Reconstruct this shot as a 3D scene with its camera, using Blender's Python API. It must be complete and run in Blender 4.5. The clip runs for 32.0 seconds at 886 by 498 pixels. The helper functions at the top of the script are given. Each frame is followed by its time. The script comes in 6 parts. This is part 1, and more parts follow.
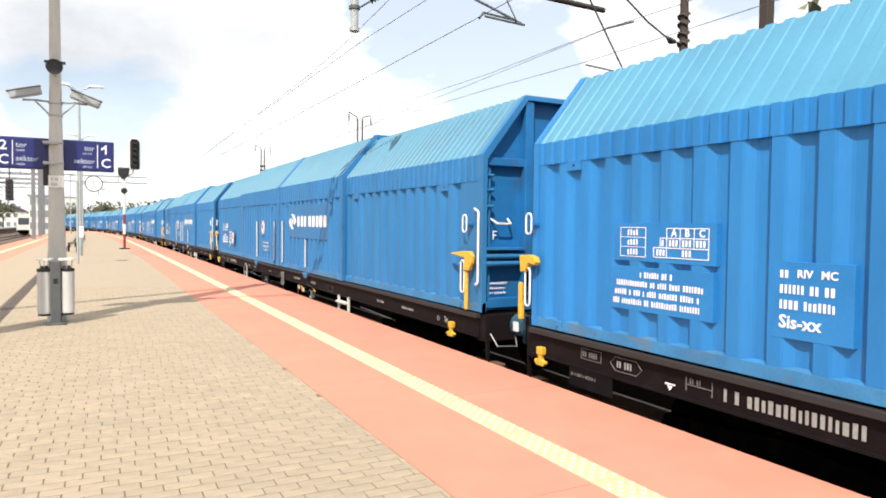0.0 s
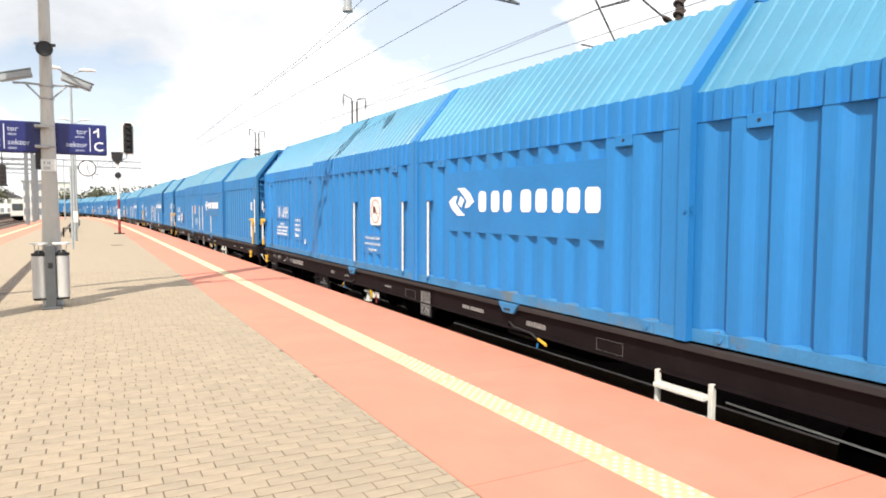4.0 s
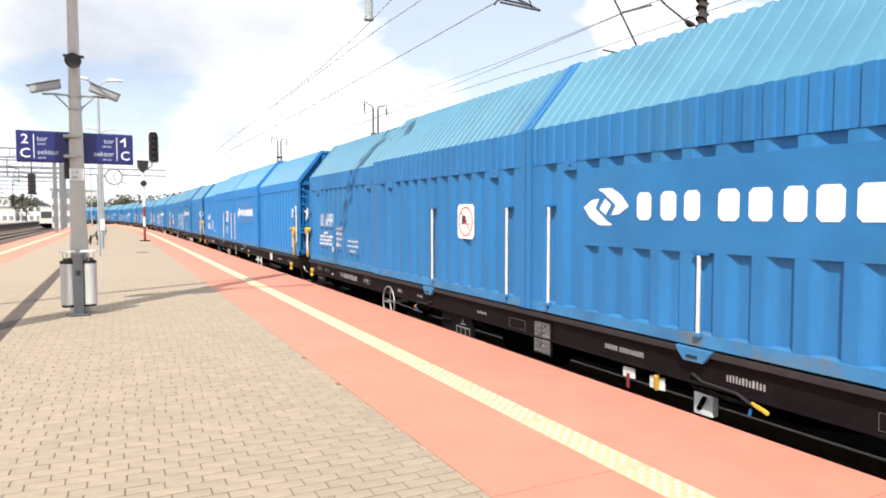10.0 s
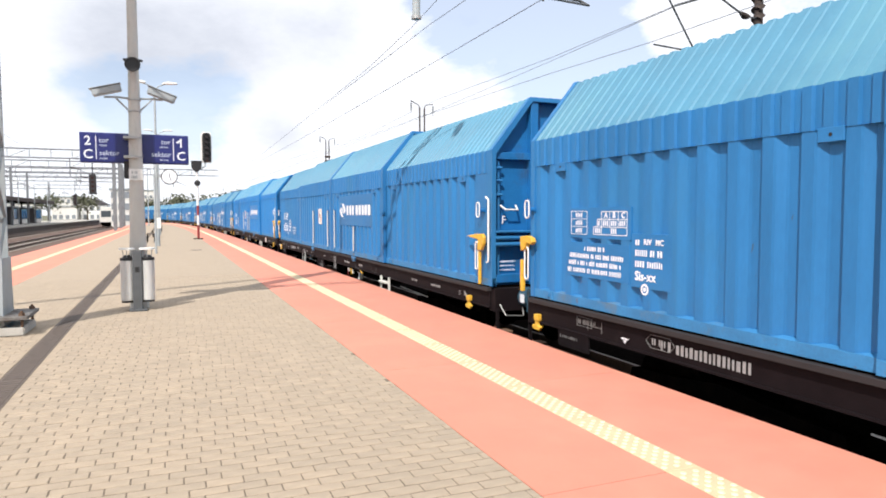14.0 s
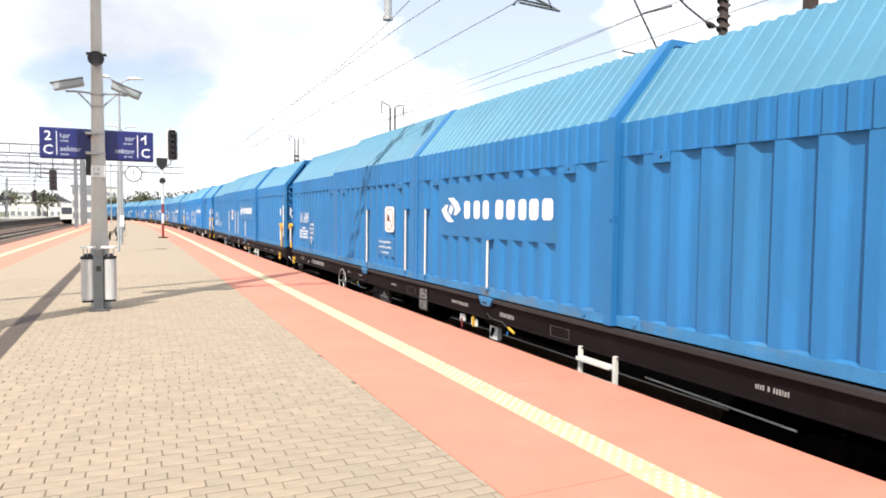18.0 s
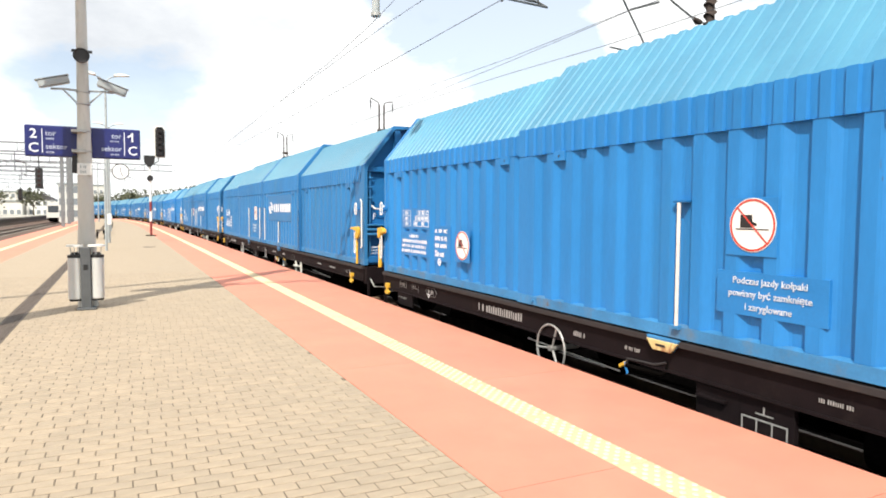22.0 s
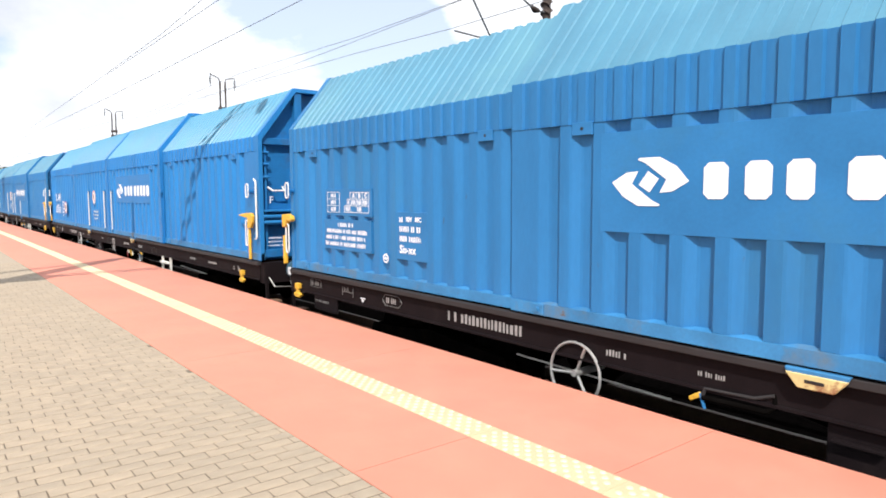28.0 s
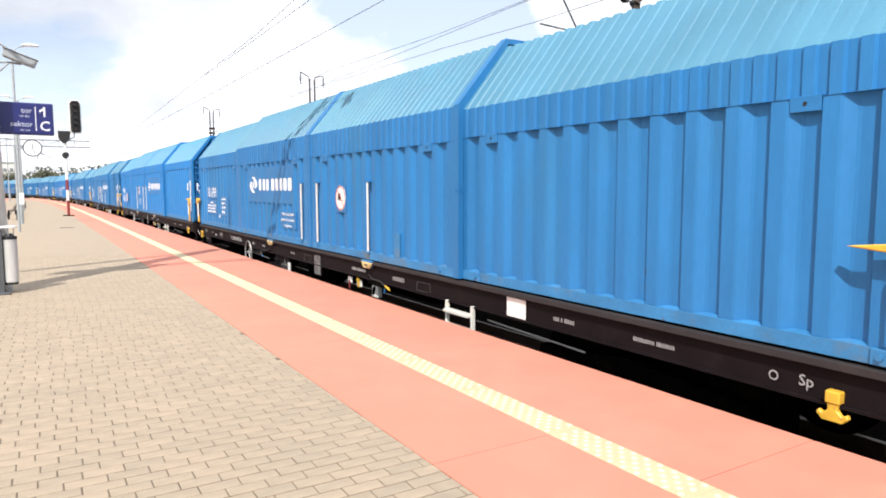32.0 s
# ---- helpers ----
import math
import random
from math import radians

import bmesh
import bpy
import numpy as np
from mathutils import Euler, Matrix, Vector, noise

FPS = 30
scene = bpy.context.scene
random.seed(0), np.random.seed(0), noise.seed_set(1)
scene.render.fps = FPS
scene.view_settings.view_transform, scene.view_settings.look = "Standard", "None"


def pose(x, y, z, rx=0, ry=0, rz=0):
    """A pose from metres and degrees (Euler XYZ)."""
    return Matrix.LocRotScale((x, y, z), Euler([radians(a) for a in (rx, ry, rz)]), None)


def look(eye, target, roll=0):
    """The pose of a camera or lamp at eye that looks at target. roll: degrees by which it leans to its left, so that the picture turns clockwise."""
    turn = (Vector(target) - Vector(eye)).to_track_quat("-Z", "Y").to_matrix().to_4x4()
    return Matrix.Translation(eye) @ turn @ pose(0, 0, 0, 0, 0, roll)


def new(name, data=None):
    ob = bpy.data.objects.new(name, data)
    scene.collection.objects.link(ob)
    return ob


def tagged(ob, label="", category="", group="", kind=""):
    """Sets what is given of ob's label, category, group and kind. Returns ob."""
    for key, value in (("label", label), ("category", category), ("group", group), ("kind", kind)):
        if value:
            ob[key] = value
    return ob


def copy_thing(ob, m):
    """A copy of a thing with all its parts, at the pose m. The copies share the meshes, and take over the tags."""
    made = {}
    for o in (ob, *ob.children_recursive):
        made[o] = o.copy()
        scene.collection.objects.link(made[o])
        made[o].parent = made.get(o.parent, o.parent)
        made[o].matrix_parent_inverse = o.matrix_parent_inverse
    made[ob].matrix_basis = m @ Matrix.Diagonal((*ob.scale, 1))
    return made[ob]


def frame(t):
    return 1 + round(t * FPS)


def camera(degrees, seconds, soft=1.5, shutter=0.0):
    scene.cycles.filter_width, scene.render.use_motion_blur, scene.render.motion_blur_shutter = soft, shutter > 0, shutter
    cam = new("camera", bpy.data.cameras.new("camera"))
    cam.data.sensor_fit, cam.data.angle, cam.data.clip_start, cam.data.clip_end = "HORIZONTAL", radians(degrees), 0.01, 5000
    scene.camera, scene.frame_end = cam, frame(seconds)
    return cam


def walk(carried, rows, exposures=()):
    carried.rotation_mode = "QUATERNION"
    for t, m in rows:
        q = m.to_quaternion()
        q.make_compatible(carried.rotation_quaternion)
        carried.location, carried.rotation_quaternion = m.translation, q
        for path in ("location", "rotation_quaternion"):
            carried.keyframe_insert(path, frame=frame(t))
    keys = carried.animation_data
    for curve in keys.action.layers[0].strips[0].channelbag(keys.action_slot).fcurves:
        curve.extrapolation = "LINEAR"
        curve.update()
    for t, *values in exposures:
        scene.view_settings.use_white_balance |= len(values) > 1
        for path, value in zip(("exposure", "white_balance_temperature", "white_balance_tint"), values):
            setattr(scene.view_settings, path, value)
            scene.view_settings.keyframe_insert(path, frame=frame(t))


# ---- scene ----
# ---- camera and its walk ----
cam = camera(67.62, 32.0, soft=1.8)
EYE = (0.0, 0.0, 1.5)
# seconds, yaw from the line of the track, pitch, roll (degrees), sway of the eye (metres)
TURNS = (
    (0, -27.73, -2.03, -0.57, 0.012, 0.013, 0.010), (0.5, -27.88, -2.80, -0.32, 0.016, 0.010, 0.010), (1, -28.57, -3.51, -0.21, 0.020, 0.007, -0.002), (1.5, -29.38, -3.47, 0.06, 0.022, 0.004, -0.007),
    (2, -29.25, -3.67, 0.01, 0.024, 0.006, -0.014), (2.5, -28.94, -3.41, -0.34, 0.020, 0.008, -0.011), (3, -28.46, -3.37, -0.27, 0.018, 0.014, -0.008), (3.5, -28.36, -3.52, -0.08, 0.020, 0.012, -0.015),
    (5.5, -26.88, -3.12, -0.89, 0.014, 0.011, -0.006), (6, -26.94, -3.16, -0.75, 0.011, 0.015, -0.005), (6.5, -26.92, -3.29, -0.61, 0.009, 0.017, -0.007), (7, -26.96, -3.73, -0.65, 0.013, 0.015, -0.003),
    (7.5, -26.62, -3.07, -0.53, 0.017, 0.016, -0.003), (8, -26.75, -2.58, -0.57, 0.009, 0.013, -0.004), (8.5, -26.82, -2.72, -0.73, 0.006, 0.015, 0.003), (9, -26.83, -2.76, -0.98, -0.002, 0.017, 0.001),
    (9.5, -26.61, -3.01, -0.26, 0.006, 0.020, -0.001), (10, -26.30, -2.97, 0.06, 0.013, 0.026, -0.001), (10.5, -26.66, -2.94, -0.41, 0.009, 0.026, -0.001), (11, -25.05, -2.89, -0.32, -0.004, 0.025, -0.002),
    (11.5, -22.88, -3.07, -0.48, -0.009, 0.020, -0.003), (12, -21.39, -2.52, -0.59, -0.010, 0.018, -0.004), (12.5, -20.11, -2.85, -0.58, -0.022, 0.021, -0.001), (13, -18.52, -3.63, -1.39, -0.031, 0.033, -0.003),
    (13.5, -19.15, -4.49, -0.69, -0.025, 0.043, -0.002), (14, -22.36, -3.10, 0.16, -0.012, 0.032, -0.007), (14.5, -22.78, -2.70, 0.21, -0.009, 0.017, -0.003), (16.5, -23.91, -1.96, -0.06, -0.005, 0.032, 0.002),
    (17, -24.52, -2.28, -0.43, -0.010, 0.030, -0.000), (17.5, -24.70, -2.62, -0.39, -0.013, 0.035, 0.000), (18, -24.98, -2.96, -0.58, -0.005, 0.036, -0.001), (18.5, -24.84, -3.85, -0.28, -0.001, 0.036, -0.004),
    (19, -24.66, -3.28, -0.36, -0.006, 0.037, -0.008), (19.5, -24.28, -3.61, -0.45, -0.011, 0.035, -0.002), (20, -23.86, -2.89, -0.11, -0.009, 0.037, -0.001), (20.5, -24.95, -3.45, -0.12, 0.004, 0.035, 0.000),
    (21, -25.47, -3.36, -0.11, 0.005, 0.023, 0.003), (21.5, -25.43, -3.48, -0.21, 0.006, 0.021, -0.003), (22, -25.85, -3.26, -0.29, -0.001, 0.015, -0.001), (22.5, -26.77, -3.27, -0.15, 0.000, 0.015, -0.005),
    (23, -26.57, -3.35, -0.25, -0.002, 0.010, -0.006), (23.5, -26.52, -3.60, 0.00, 0.007, 0.016, -0.009), (24, -26.75, -3.98, 0.05, 0.010, 0.014, 0.000), (24.5, -26.44, -3.50, -0.22, 0.008, 0.017, -0.001),
    (26.5, -30.84, -3.72, -0.29, 0.000, 0.000, 0.000), (27, -35.75, -3.37, -1.62, 0.000, 0.000, 0.000), (27.5, -42.11, -5.57, -1.06, 0.000, 0.000, 0.000), (28, -38.65, -4.88, 0.24, 0.000, 0.000, 0.000),
    (28.5, -34.61, -4.47, -0.38, 0.000, 0.000, 0.000), (29, -34.00, -6.26, 0.12, 0.000, 0.000, 0.000), (29.5, -33.10, -5.39, 1.11, 0.000, 0.000, 0.000), (30, -32.41, -3.88, 0.75, 0.000, 0.000, 0.000),
    (30.5, -32.77, -3.73, -0.30, 0.000, 0.000, 0.000), (31, -32.62, -5.09, -0.23, 0.000, 0.000, 0.000), (31.5, -33.05, -4.91, -0.14, 0.000, 0.000, 0.000), (32, -31.53, -5.29, 0.11, 0.000, 0.000, 0.000),
)
# seconds, stops
LIGHTING = ((0.0, 0.3, 6500, 9), (2.0, 0.36, 6500, 9), (6.5, 0.22, 6500, 10), (8.0, 0.4, 6500, 9), (9.0, 0.38, 6500, 9), (10.5, 0.14, 6150, 12), (12.0, -0.05, 6150, 12), (14.0, 0.16, 6150, 12), (17.5, 0.26, 6150, 12), (19.0, 0.4, 6500, 8), (21.0, 0.4, 6500, 8), (24.0, 0.14, 6400, 9), (26.5, 0.2, 6400, 9), (28.0, 0.25, 6150, 11), (30.0, 0.11, 6150, 12), (31.0, 0.14, 6150, 12), (32.0, 0.26, 6150, 12))
walk(cam, [(t, pose(EYE[0] + dx, EYE[1] + dy, EYE[2] + dz, 90 + p, r, y)) for t, y, p, r, dx, dy, dz in TURNS], exposures=LIGHTING)

# ---- world and sun ----
SUN_UP, SUN_AZ = radians(47), math.atan2(-0.765, -0.645)   # the sun stands behind the left shoulder
SUN_WAY = Vector((math.cos(SUN_UP) * math.cos(SUN_AZ), math.cos(SUN_UP) * math.sin(SUN_AZ), math.sin(SUN_UP)))


def build_world():
    world = bpy.data.worlds.new("sky")
    scene.world = world
    world.use_nodes = True
    nt = world.node_tree
    nt.nodes.clear()
    out = nt.nodes.new("ShaderNodeOutputWorld")
    sky = nt.nodes.new("ShaderNodeTexSky")
    sky.sky_type, sky.sun_disc = "NISHITA", False
    sky.sun_elevation, sky.sun_rotation = SUN_UP, math.atan2(SUN_WAY.x, SUN_WAY.y)
    sky.air_density, sky.dust_density = 1.0, 1.5
    blue = nt.nodes.new("ShaderNodeBackground")
    blue.inputs["Strength"].default_value = 0.145
    nt.links.new(sky.outputs[0], blue.inputs["Color"])
    co = nt.nodes.new("ShaderNodeTexCoord")

    def math_node(kind, a, b):
        n = nt.nodes.new("ShaderNodeMath")
        n.operation = kind
        for k, v in enumerate((a, b)):
            if isinstance(v, (int, float)):
                n.inputs[k].default_value = v
            else:
                nt.links.new(v, n.inputs[k])
        return n.outputs[0]

    def noise(scale, detail, rough, place):
        mp = nt.nodes.new("ShaderNodeMapping")
        mp.inputs["Scale"].default_value, mp.inputs["Location"].default_value = (1.0, 1.0, 1.9), place
        nt.links.new(co.outputs["Generated"], mp.inputs[0])
        n = nt.nodes.new("ShaderNodeTexNoise")
        n.inputs["Scale"].default_value, n.inputs["Detail"].default_value, n.inputs["Roughness"].default_value = scale, detail, rough
        nt.links.new(mp.outputs[0], n.inputs["Vector"])
        return n.outputs["Fac"]

    def puff(az, el, wide, weight):
        """A soft swelling (or gap) of the cloud cover round one direction of the sky, in degrees."""
        a, e = radians(az), radians(el)
        d = nt.nodes.new("ShaderNodeVectorMath")
        d.operation = "DISTANCE"
        d.inputs[1].default_value = (math.sin(a) * math.cos(e), math.cos(a) * math.cos(e), math.sin(e))
        nt.links.new(co.outputs["Generated"], d.inputs[0])
        m = nt.nodes.new("ShaderNodeMapRange")
        m.interpolation_type = "SMOOTHSTEP"
        m.inputs[1].default_value, m.inputs[2].default_value = 0.0, radians(wide)
        m.inputs[3].default_value, m.inputs[4].default_value = weight, 0.0
        nt.links.new(d.outputs["Value"], m.inputs[0])
        return m.outputs[0]

    def ramp(v, a, b, c0, c1):
        r = nt.nodes.new("ShaderNodeValToRGB")
        r.color_ramp.elements[0].position, r.color_ramp.elements[1].position = a, b
        r.color_ramp.elements[0].color, r.color_ramp.elements[1].color = (*c0, 1), (*c1, 1)
        nt.links.new(v, r.inputs[0])
        return r.outputs[0]

    broad = noise(2.3, 10.0, 0.58, (0.35, 0.1, 0.2))
    fluffy = noise(9.0, 8.0, 0.62, (1.7, 0.4, 0.9))
    cover = math_node("ADD", math_node("MULTIPLY", broad, 0.65), math_node("MULTIPLY", fluffy, 0.35))
    for gap in ((2.2, 8.8, 8.5, -0.29), (-4.5, 9.0, 5.5, -0.17), (27.0, 15.0, 10.0, -0.25), (34.5, 13.0, 9.0, -0.25), (37.5, 10.0, 6.0, -0.18), (22.0, 18.5, 5.0, -0.12), (52.0, 19.0, 8.0, -0.10),
                (10.5, 8.0, 8.0, 0.16), (18.5, 9.8, 7.0, 0.18), (25.0, 7.0, 7.0, 0.14), (43.5, 16.0, 6.0, 0.22), (1.0, 15.0, 10.0, 0.20), (14.0, 16.0, 6.5, 0.16), (8.0, 3.0, 9.0, 0.10)):
        cover = math_node("ADD", cover, puff(*gap))
    ragged = math_node("MULTIPLY", fluffy, 0.7)
    grey = math_node("ADD", puff(-3.0, 13.0, 9.0, 0.62), math_node("ADD", puff(5.0, 13.6, 8.0, 0.50), math_node("ADD", puff(12.5, 14.8, 6.0, 0.40), puff(9.0, 6.6, 4.0, 0.42))))
    shade = ramp(math_node("ADD", grey, ragged), 0.42, 1.10, (1.0, 1.0, 1.0), (0.63, 0.65, 0.69))
    cloud = nt.nodes.new("ShaderNodeBackground")
    cloud.inputs["Strength"].default_value = 1.03
    nt.links.new(shade, cloud.inputs["Color"])
    mix = nt.nodes.new("ShaderNodeMixShader")
    nt.links.new(ramp(cover, 0.36, 0.45, (0.46, 0.46, 0.46), (1, 1, 1)), mix.inputs[0])
    nt.links.new(blue.outputs[0], mix.inputs[1])
    nt.links.new(cloud.outputs[0], mix.inputs[2])
    nt.links.new(mix.outputs[0], out.inputs[0])
    sun = new("sun", bpy.data.lights.new("sun", "SUN"))
    sun.data.energy, sun.data.angle, sun.data.color = 5.0, radians(0.55), (1.0, 0.93, 0.82)
    sun.matrix_basis = look(SUN_WAY * 200, (0, 0, 0))


build_world()


# ---- materials ----
def surface(name, color, rough=0.6, metal=0.0, vary=0.15, scale=6.0, bump=0.15, fine=60.0, tint=None, tint_at=(0.55, 0.75), tint_scale=1.2,
            stretch=(1, 1, 1), island=0.0, each=0.0, spec=0.5, blotch=0.0, speck=None, dent=0.0):
    """A painted, mineral or metal surface: broad patches and fine grain in colour and relief, with stains of a second colour."""
    m = bpy.data.materials.new(name)
    m.use_nodes = True
    nt = m.node_tree
    p = nt.nodes["Principled BSDF"]
    p.inputs["Metallic"].default_value, p.inputs["Roughness"].default_value = metal, rough
    p.inputs["Specular IOR Level"].default_value = spec
    co = nt.nodes.new("ShaderNodeTexCoord")
    mp = nt.nodes.new("ShaderNodeMapping")
    mp.inputs["Scale"].default_value = stretch
    nt.links.new(co.outputs["Object"], mp.inputs[0])

    def tex(s, detail, rg=0.55):
        n = nt.nodes.new("ShaderNodeTexNoise")
        n.inputs["Scale"].default_value, n.inputs["Detail"].default_value, n.inputs["Roughness"].default_value = s, detail, rg
        nt.links.new(mp.outputs[0], n.inputs["Vector"])
        return n.outputs["Fac"]

    def ramp(v, a, b, c0, c1):
        r = nt.nodes.new("ShaderNodeValToRGB")
        r.color_ramp.elements[0].position, r.color_ramp.elements[1].position = a, b
        r.color_ramp.elements[0].color, r.color_ramp.elements[1].color = (*c0, 1), (*c1, 1)
        nt.links.new(v, r.inputs[0])
        return r.outputs[0]

    def mixc(kind, fac, a, b):
        n = nt.nodes.new("ShaderNodeMix")
        n.data_type, n.blend_type = "RGBA", kind
        if isinstance(fac, float):
            n.inputs[0].default_value = fac
        else:
            nt.links.new(fac, n.inputs[0])
        for s, v in ((6, a), (7, b)):
            if isinstance(v, tuple):
                n.inputs[s].default_value = (*v, 1)
            else:
                nt.links.new(v, n.inputs[s])
        return n.outputs[2]

    lo, hi = tuple(c * (1 - vary) for c in color), tuple(min(1, c * (1 + vary)) for c in color)
    wide, grain = tex(scale, 6), tex(fine, 3)
    c = ramp(wide, 0.3, 0.7, lo, hi)
    c = mixc("MULTIPLY", 1.0, c, ramp(grain, 0.3, 0.75, (1 - vary * 0.7,) * 3, (1.0,) * 3))
    if blotch:
        c = mixc("MULTIPLY", blotch, c, ramp(tex(scale * 0.23, 3), 0.35, 0.65, (0.6, 0.6, 0.6), (1, 1, 1)))
    if tint:
        c = mixc("MIX", ramp(tex(tint_scale, 8, 0.65), *tint_at, (0, 0, 0), (1, 1, 1)), c, tint)
    if speck:
        c = mixc("MIX", ramp(tex(speck[0], 4, 0.6), speck[1], speck[1] + 0.03, (0, 0, 0), (0.8, 0.8, 0.8)), c, speck[2])
    if island or each:
        if each:
            rnd = nt.nodes.new("ShaderNodeObjectInfo").outputs["Random"]
        else:
            rnd = nt.nodes.new("ShaderNodeNewGeometry").outputs["Random Per Island"]
        k = each or island
        c = mixc("MULTIPLY", 1.0, c, ramp(rnd, 0.0, 1.0, (1 - k,) * 3, (1.0, 1.0 - k * 0.15, 1.0 - k * 0.3)))
    nt.links.new(c, p.inputs["Base Color"])
    r = nt.nodes.new("ShaderNodeMapRange")
    r.inputs[3].default_value, r.inputs[4].default_value = max(0.05, rough - 0.12), min(1.0, rough + 0.12)
    nt.links.new(wide, r.inputs[0])
    nt.links.new(r.outputs[0], p.inputs["Roughness"])
    if bump:
        b = nt.nodes.new("ShaderNodeBump")
        b.inputs["Strength"].default_value, b.inputs["Distance"].default_value = bump, 0.01
        nt.links.new(grain, b.inputs["Height"])
        if dent:
            d = nt.nodes.new("ShaderNodeBump")
            d.inputs["Strength"].default_value, d.inputs["Distance"].default_value = dent, 0.04
            nt.links.new(tex(1.7, 2), d.inputs["Height"])
            nt.links.new(d.outputs[0], b.inputs["Normal"])
        nt.links.new(b.outputs[0], p.inputs["Normal"])
    return m


def glass(name, color=(0.05, 0.06, 0.07)):
    m = bpy.data.materials.new(name)
    m.use_nodes = True
    p = m.node_tree.nodes["Principled BSDF"]
    p.inputs["Base Color"].default_value, p.inputs["Roughness"].default_value = (*color, 1), 0.06
    return m


M_BLUE = surface("blue_paint", (0.025, 0.164, 0.395), 0.5, spec=0.3, dent=0.35, vary=0.13, scale=1.6, fine=35, bump=0.08, tint=(0.035, 0.15, 0.28), tint_at=(0.54, 0.82), tint_scale=0.9, stretch=(1, 1, 0.3), speck=(7.0, 0.725, (0.06, 0.075, 0.085)), each=0.03)
M_BLUE_FRESH = surface("fresher_blue_paint", (0.020, 0.182, 0.475), 0.48, spec=0.3, dent=0.35, vary=0.12, scale=1.6, fine=35, bump=0.08, tint=(0.03, 0.17, 0.36), tint_at=(0.56, 0.84), tint_scale=0.9, stretch=(1, 1, 0.3), speck=(7.0, 0.73, (0.06, 0.075, 0.085)), each=0.03)
# Side blue darkened for the end walls' shade, plus random grime patches.
M_BLUE_END = surface("shade_dark_blue_paint", (0.014, 0.14, 0.37), 0.55, spec=0.3, vary=0.2, scale=2, fine=40, tint=(0.05, 0.06, 0.08), tint_at=(0.55, 0.8), tint_scale=1.5)
M_BLUE_DIRTY = surface("blue_paint_dusty", (0.032, 0.185, 0.40), 0.65, vary=0.2, scale=3, fine=40, tint=(0.115, 0.135, 0.12), tint_at=(0.52, 0.72), tint_scale=1.6, speck=(9.0, 0.69, (0.11, 0.06, 0.03)))
# Both roof blues hold sun and sky brightness in their colour, besides fading.
M_ROOF = surface("faded_skylit_blue_roof_paint", (0.075, 0.238, 0.36), 0.55, vary=0.12, scale=1.2, fine=30, bump=0.05, tint=(0.105, 0.26, 0.325), tint_at=(0.5, 0.8), tint_scale=0.6, each=0.12)
M_ROOF_FRESH = surface("sky_blue_roof_paint", (0.066, 0.255, 0.41), 0.5, vary=0.12, scale=1.2, fine=30, bump=0.05, tint=(0.085, 0.28, 0.39), tint_at=(0.5, 0.8), tint_scale=0.6, each=0.12)
M_FRAME = surface("brown_black_frame_paint", (0.0092, 0.0062, 0.0072), 0.7, spec=0.1, vary=0.25, scale=5, fine=70, tint=(0.018, 0.0135, 0.013), tint_at=(0.56, 0.8), tint_scale=3)
M_POCKET = surface("chipped_white_rusty_paint", (0.60, 0.49, 0.22), 0.7, vary=0.15, scale=9, tint=(0.26, 0.13, 0.06), tint_at=(0.52, 0.62), tint_scale=7)
# Near black without sheen: the shade beneath the wagons is in this colour.
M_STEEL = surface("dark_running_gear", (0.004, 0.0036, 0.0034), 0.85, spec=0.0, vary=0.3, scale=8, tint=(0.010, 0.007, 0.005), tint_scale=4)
M_YELLOW = surface("yellow_paint", (0.66, 0.39, 0.035), 0.5, vary=0.15, scale=12, tint=(0.20, 0.10, 0.03), tint_at=(0.56, 0.70), tint_scale=14)
M_WHITE = surface("white_paint", (0.75, 0.75, 0.72), 0.5, vary=0.08, scale=12, tint=(0.4, 0.36, 0.3), tint_at=(0.62, 0.8), tint_scale=8)
M_BAR = surface("cream_bar_paint", (0.62, 0.61, 0.56), 0.55, vary=0.12, scale=14, tint=(0.30, 0.26, 0.20), tint_at=(0.62, 0.8), tint_scale=10)
M_MARK = surface("white_lettering", (0.74, 0.77, 0.80), 0.6, vary=0.06, scale=20, bump=0.0)
M_FAINT = surface("dulled_white_lettering", (0.50, 0.58, 0.66), 0.6, vary=0.2, scale=14, bump=0.0)
M_FOOTING = surface("dark_brown_face", (0.085, 0.068, 0.06), 0.9, vary=0.25, scale=3, fine=60, bump=0.3)
M_DARKRED = surface("dark_red_post_paint", (0.22, 0.03, 0.028), 0.6, vary=0.15, scale=12)
M_RED = surface("red_paint", (0.50, 0.045, 0.03), 0.5, vary=0.1, scale=12)
M_BLACK = surface("black_plastic", (0.012, 0.012, 0.013), 0.5, vary=0.2, scale=20)
M_GREY = surface("grey_steel_paint", (0.33, 0.36, 0.37), 0.5, vary=0.12, scale=4, tint=(0.2, 0.2, 0.19), tint_at=(0.6, 0.8))
M_ZINC = surface("galvanised_steel", (0.42, 0.42, 0.41), 0.45, metal=0.6, vary=0.14, scale=9, fine=90)
M_DRUM = surface("brushed_bin_steel", (0.60, 0.60, 0.58), 0.4, metal=0.25, vary=0.10, scale=6, fine=80, stretch=(1, 1, 0.2))
M_POST = surface("dark_grey_post_paint", (0.085, 0.09, 0.095), 0.5, vary=0.15, scale=8)
M_CONC = surface("pale_concrete", (0.42, 0.40, 0.36), 0.85, vary=0.14, scale=5, fine=120, bump=0.3, tint=(0.22, 0.20, 0.17), tint_at=(0.55, 0.8))
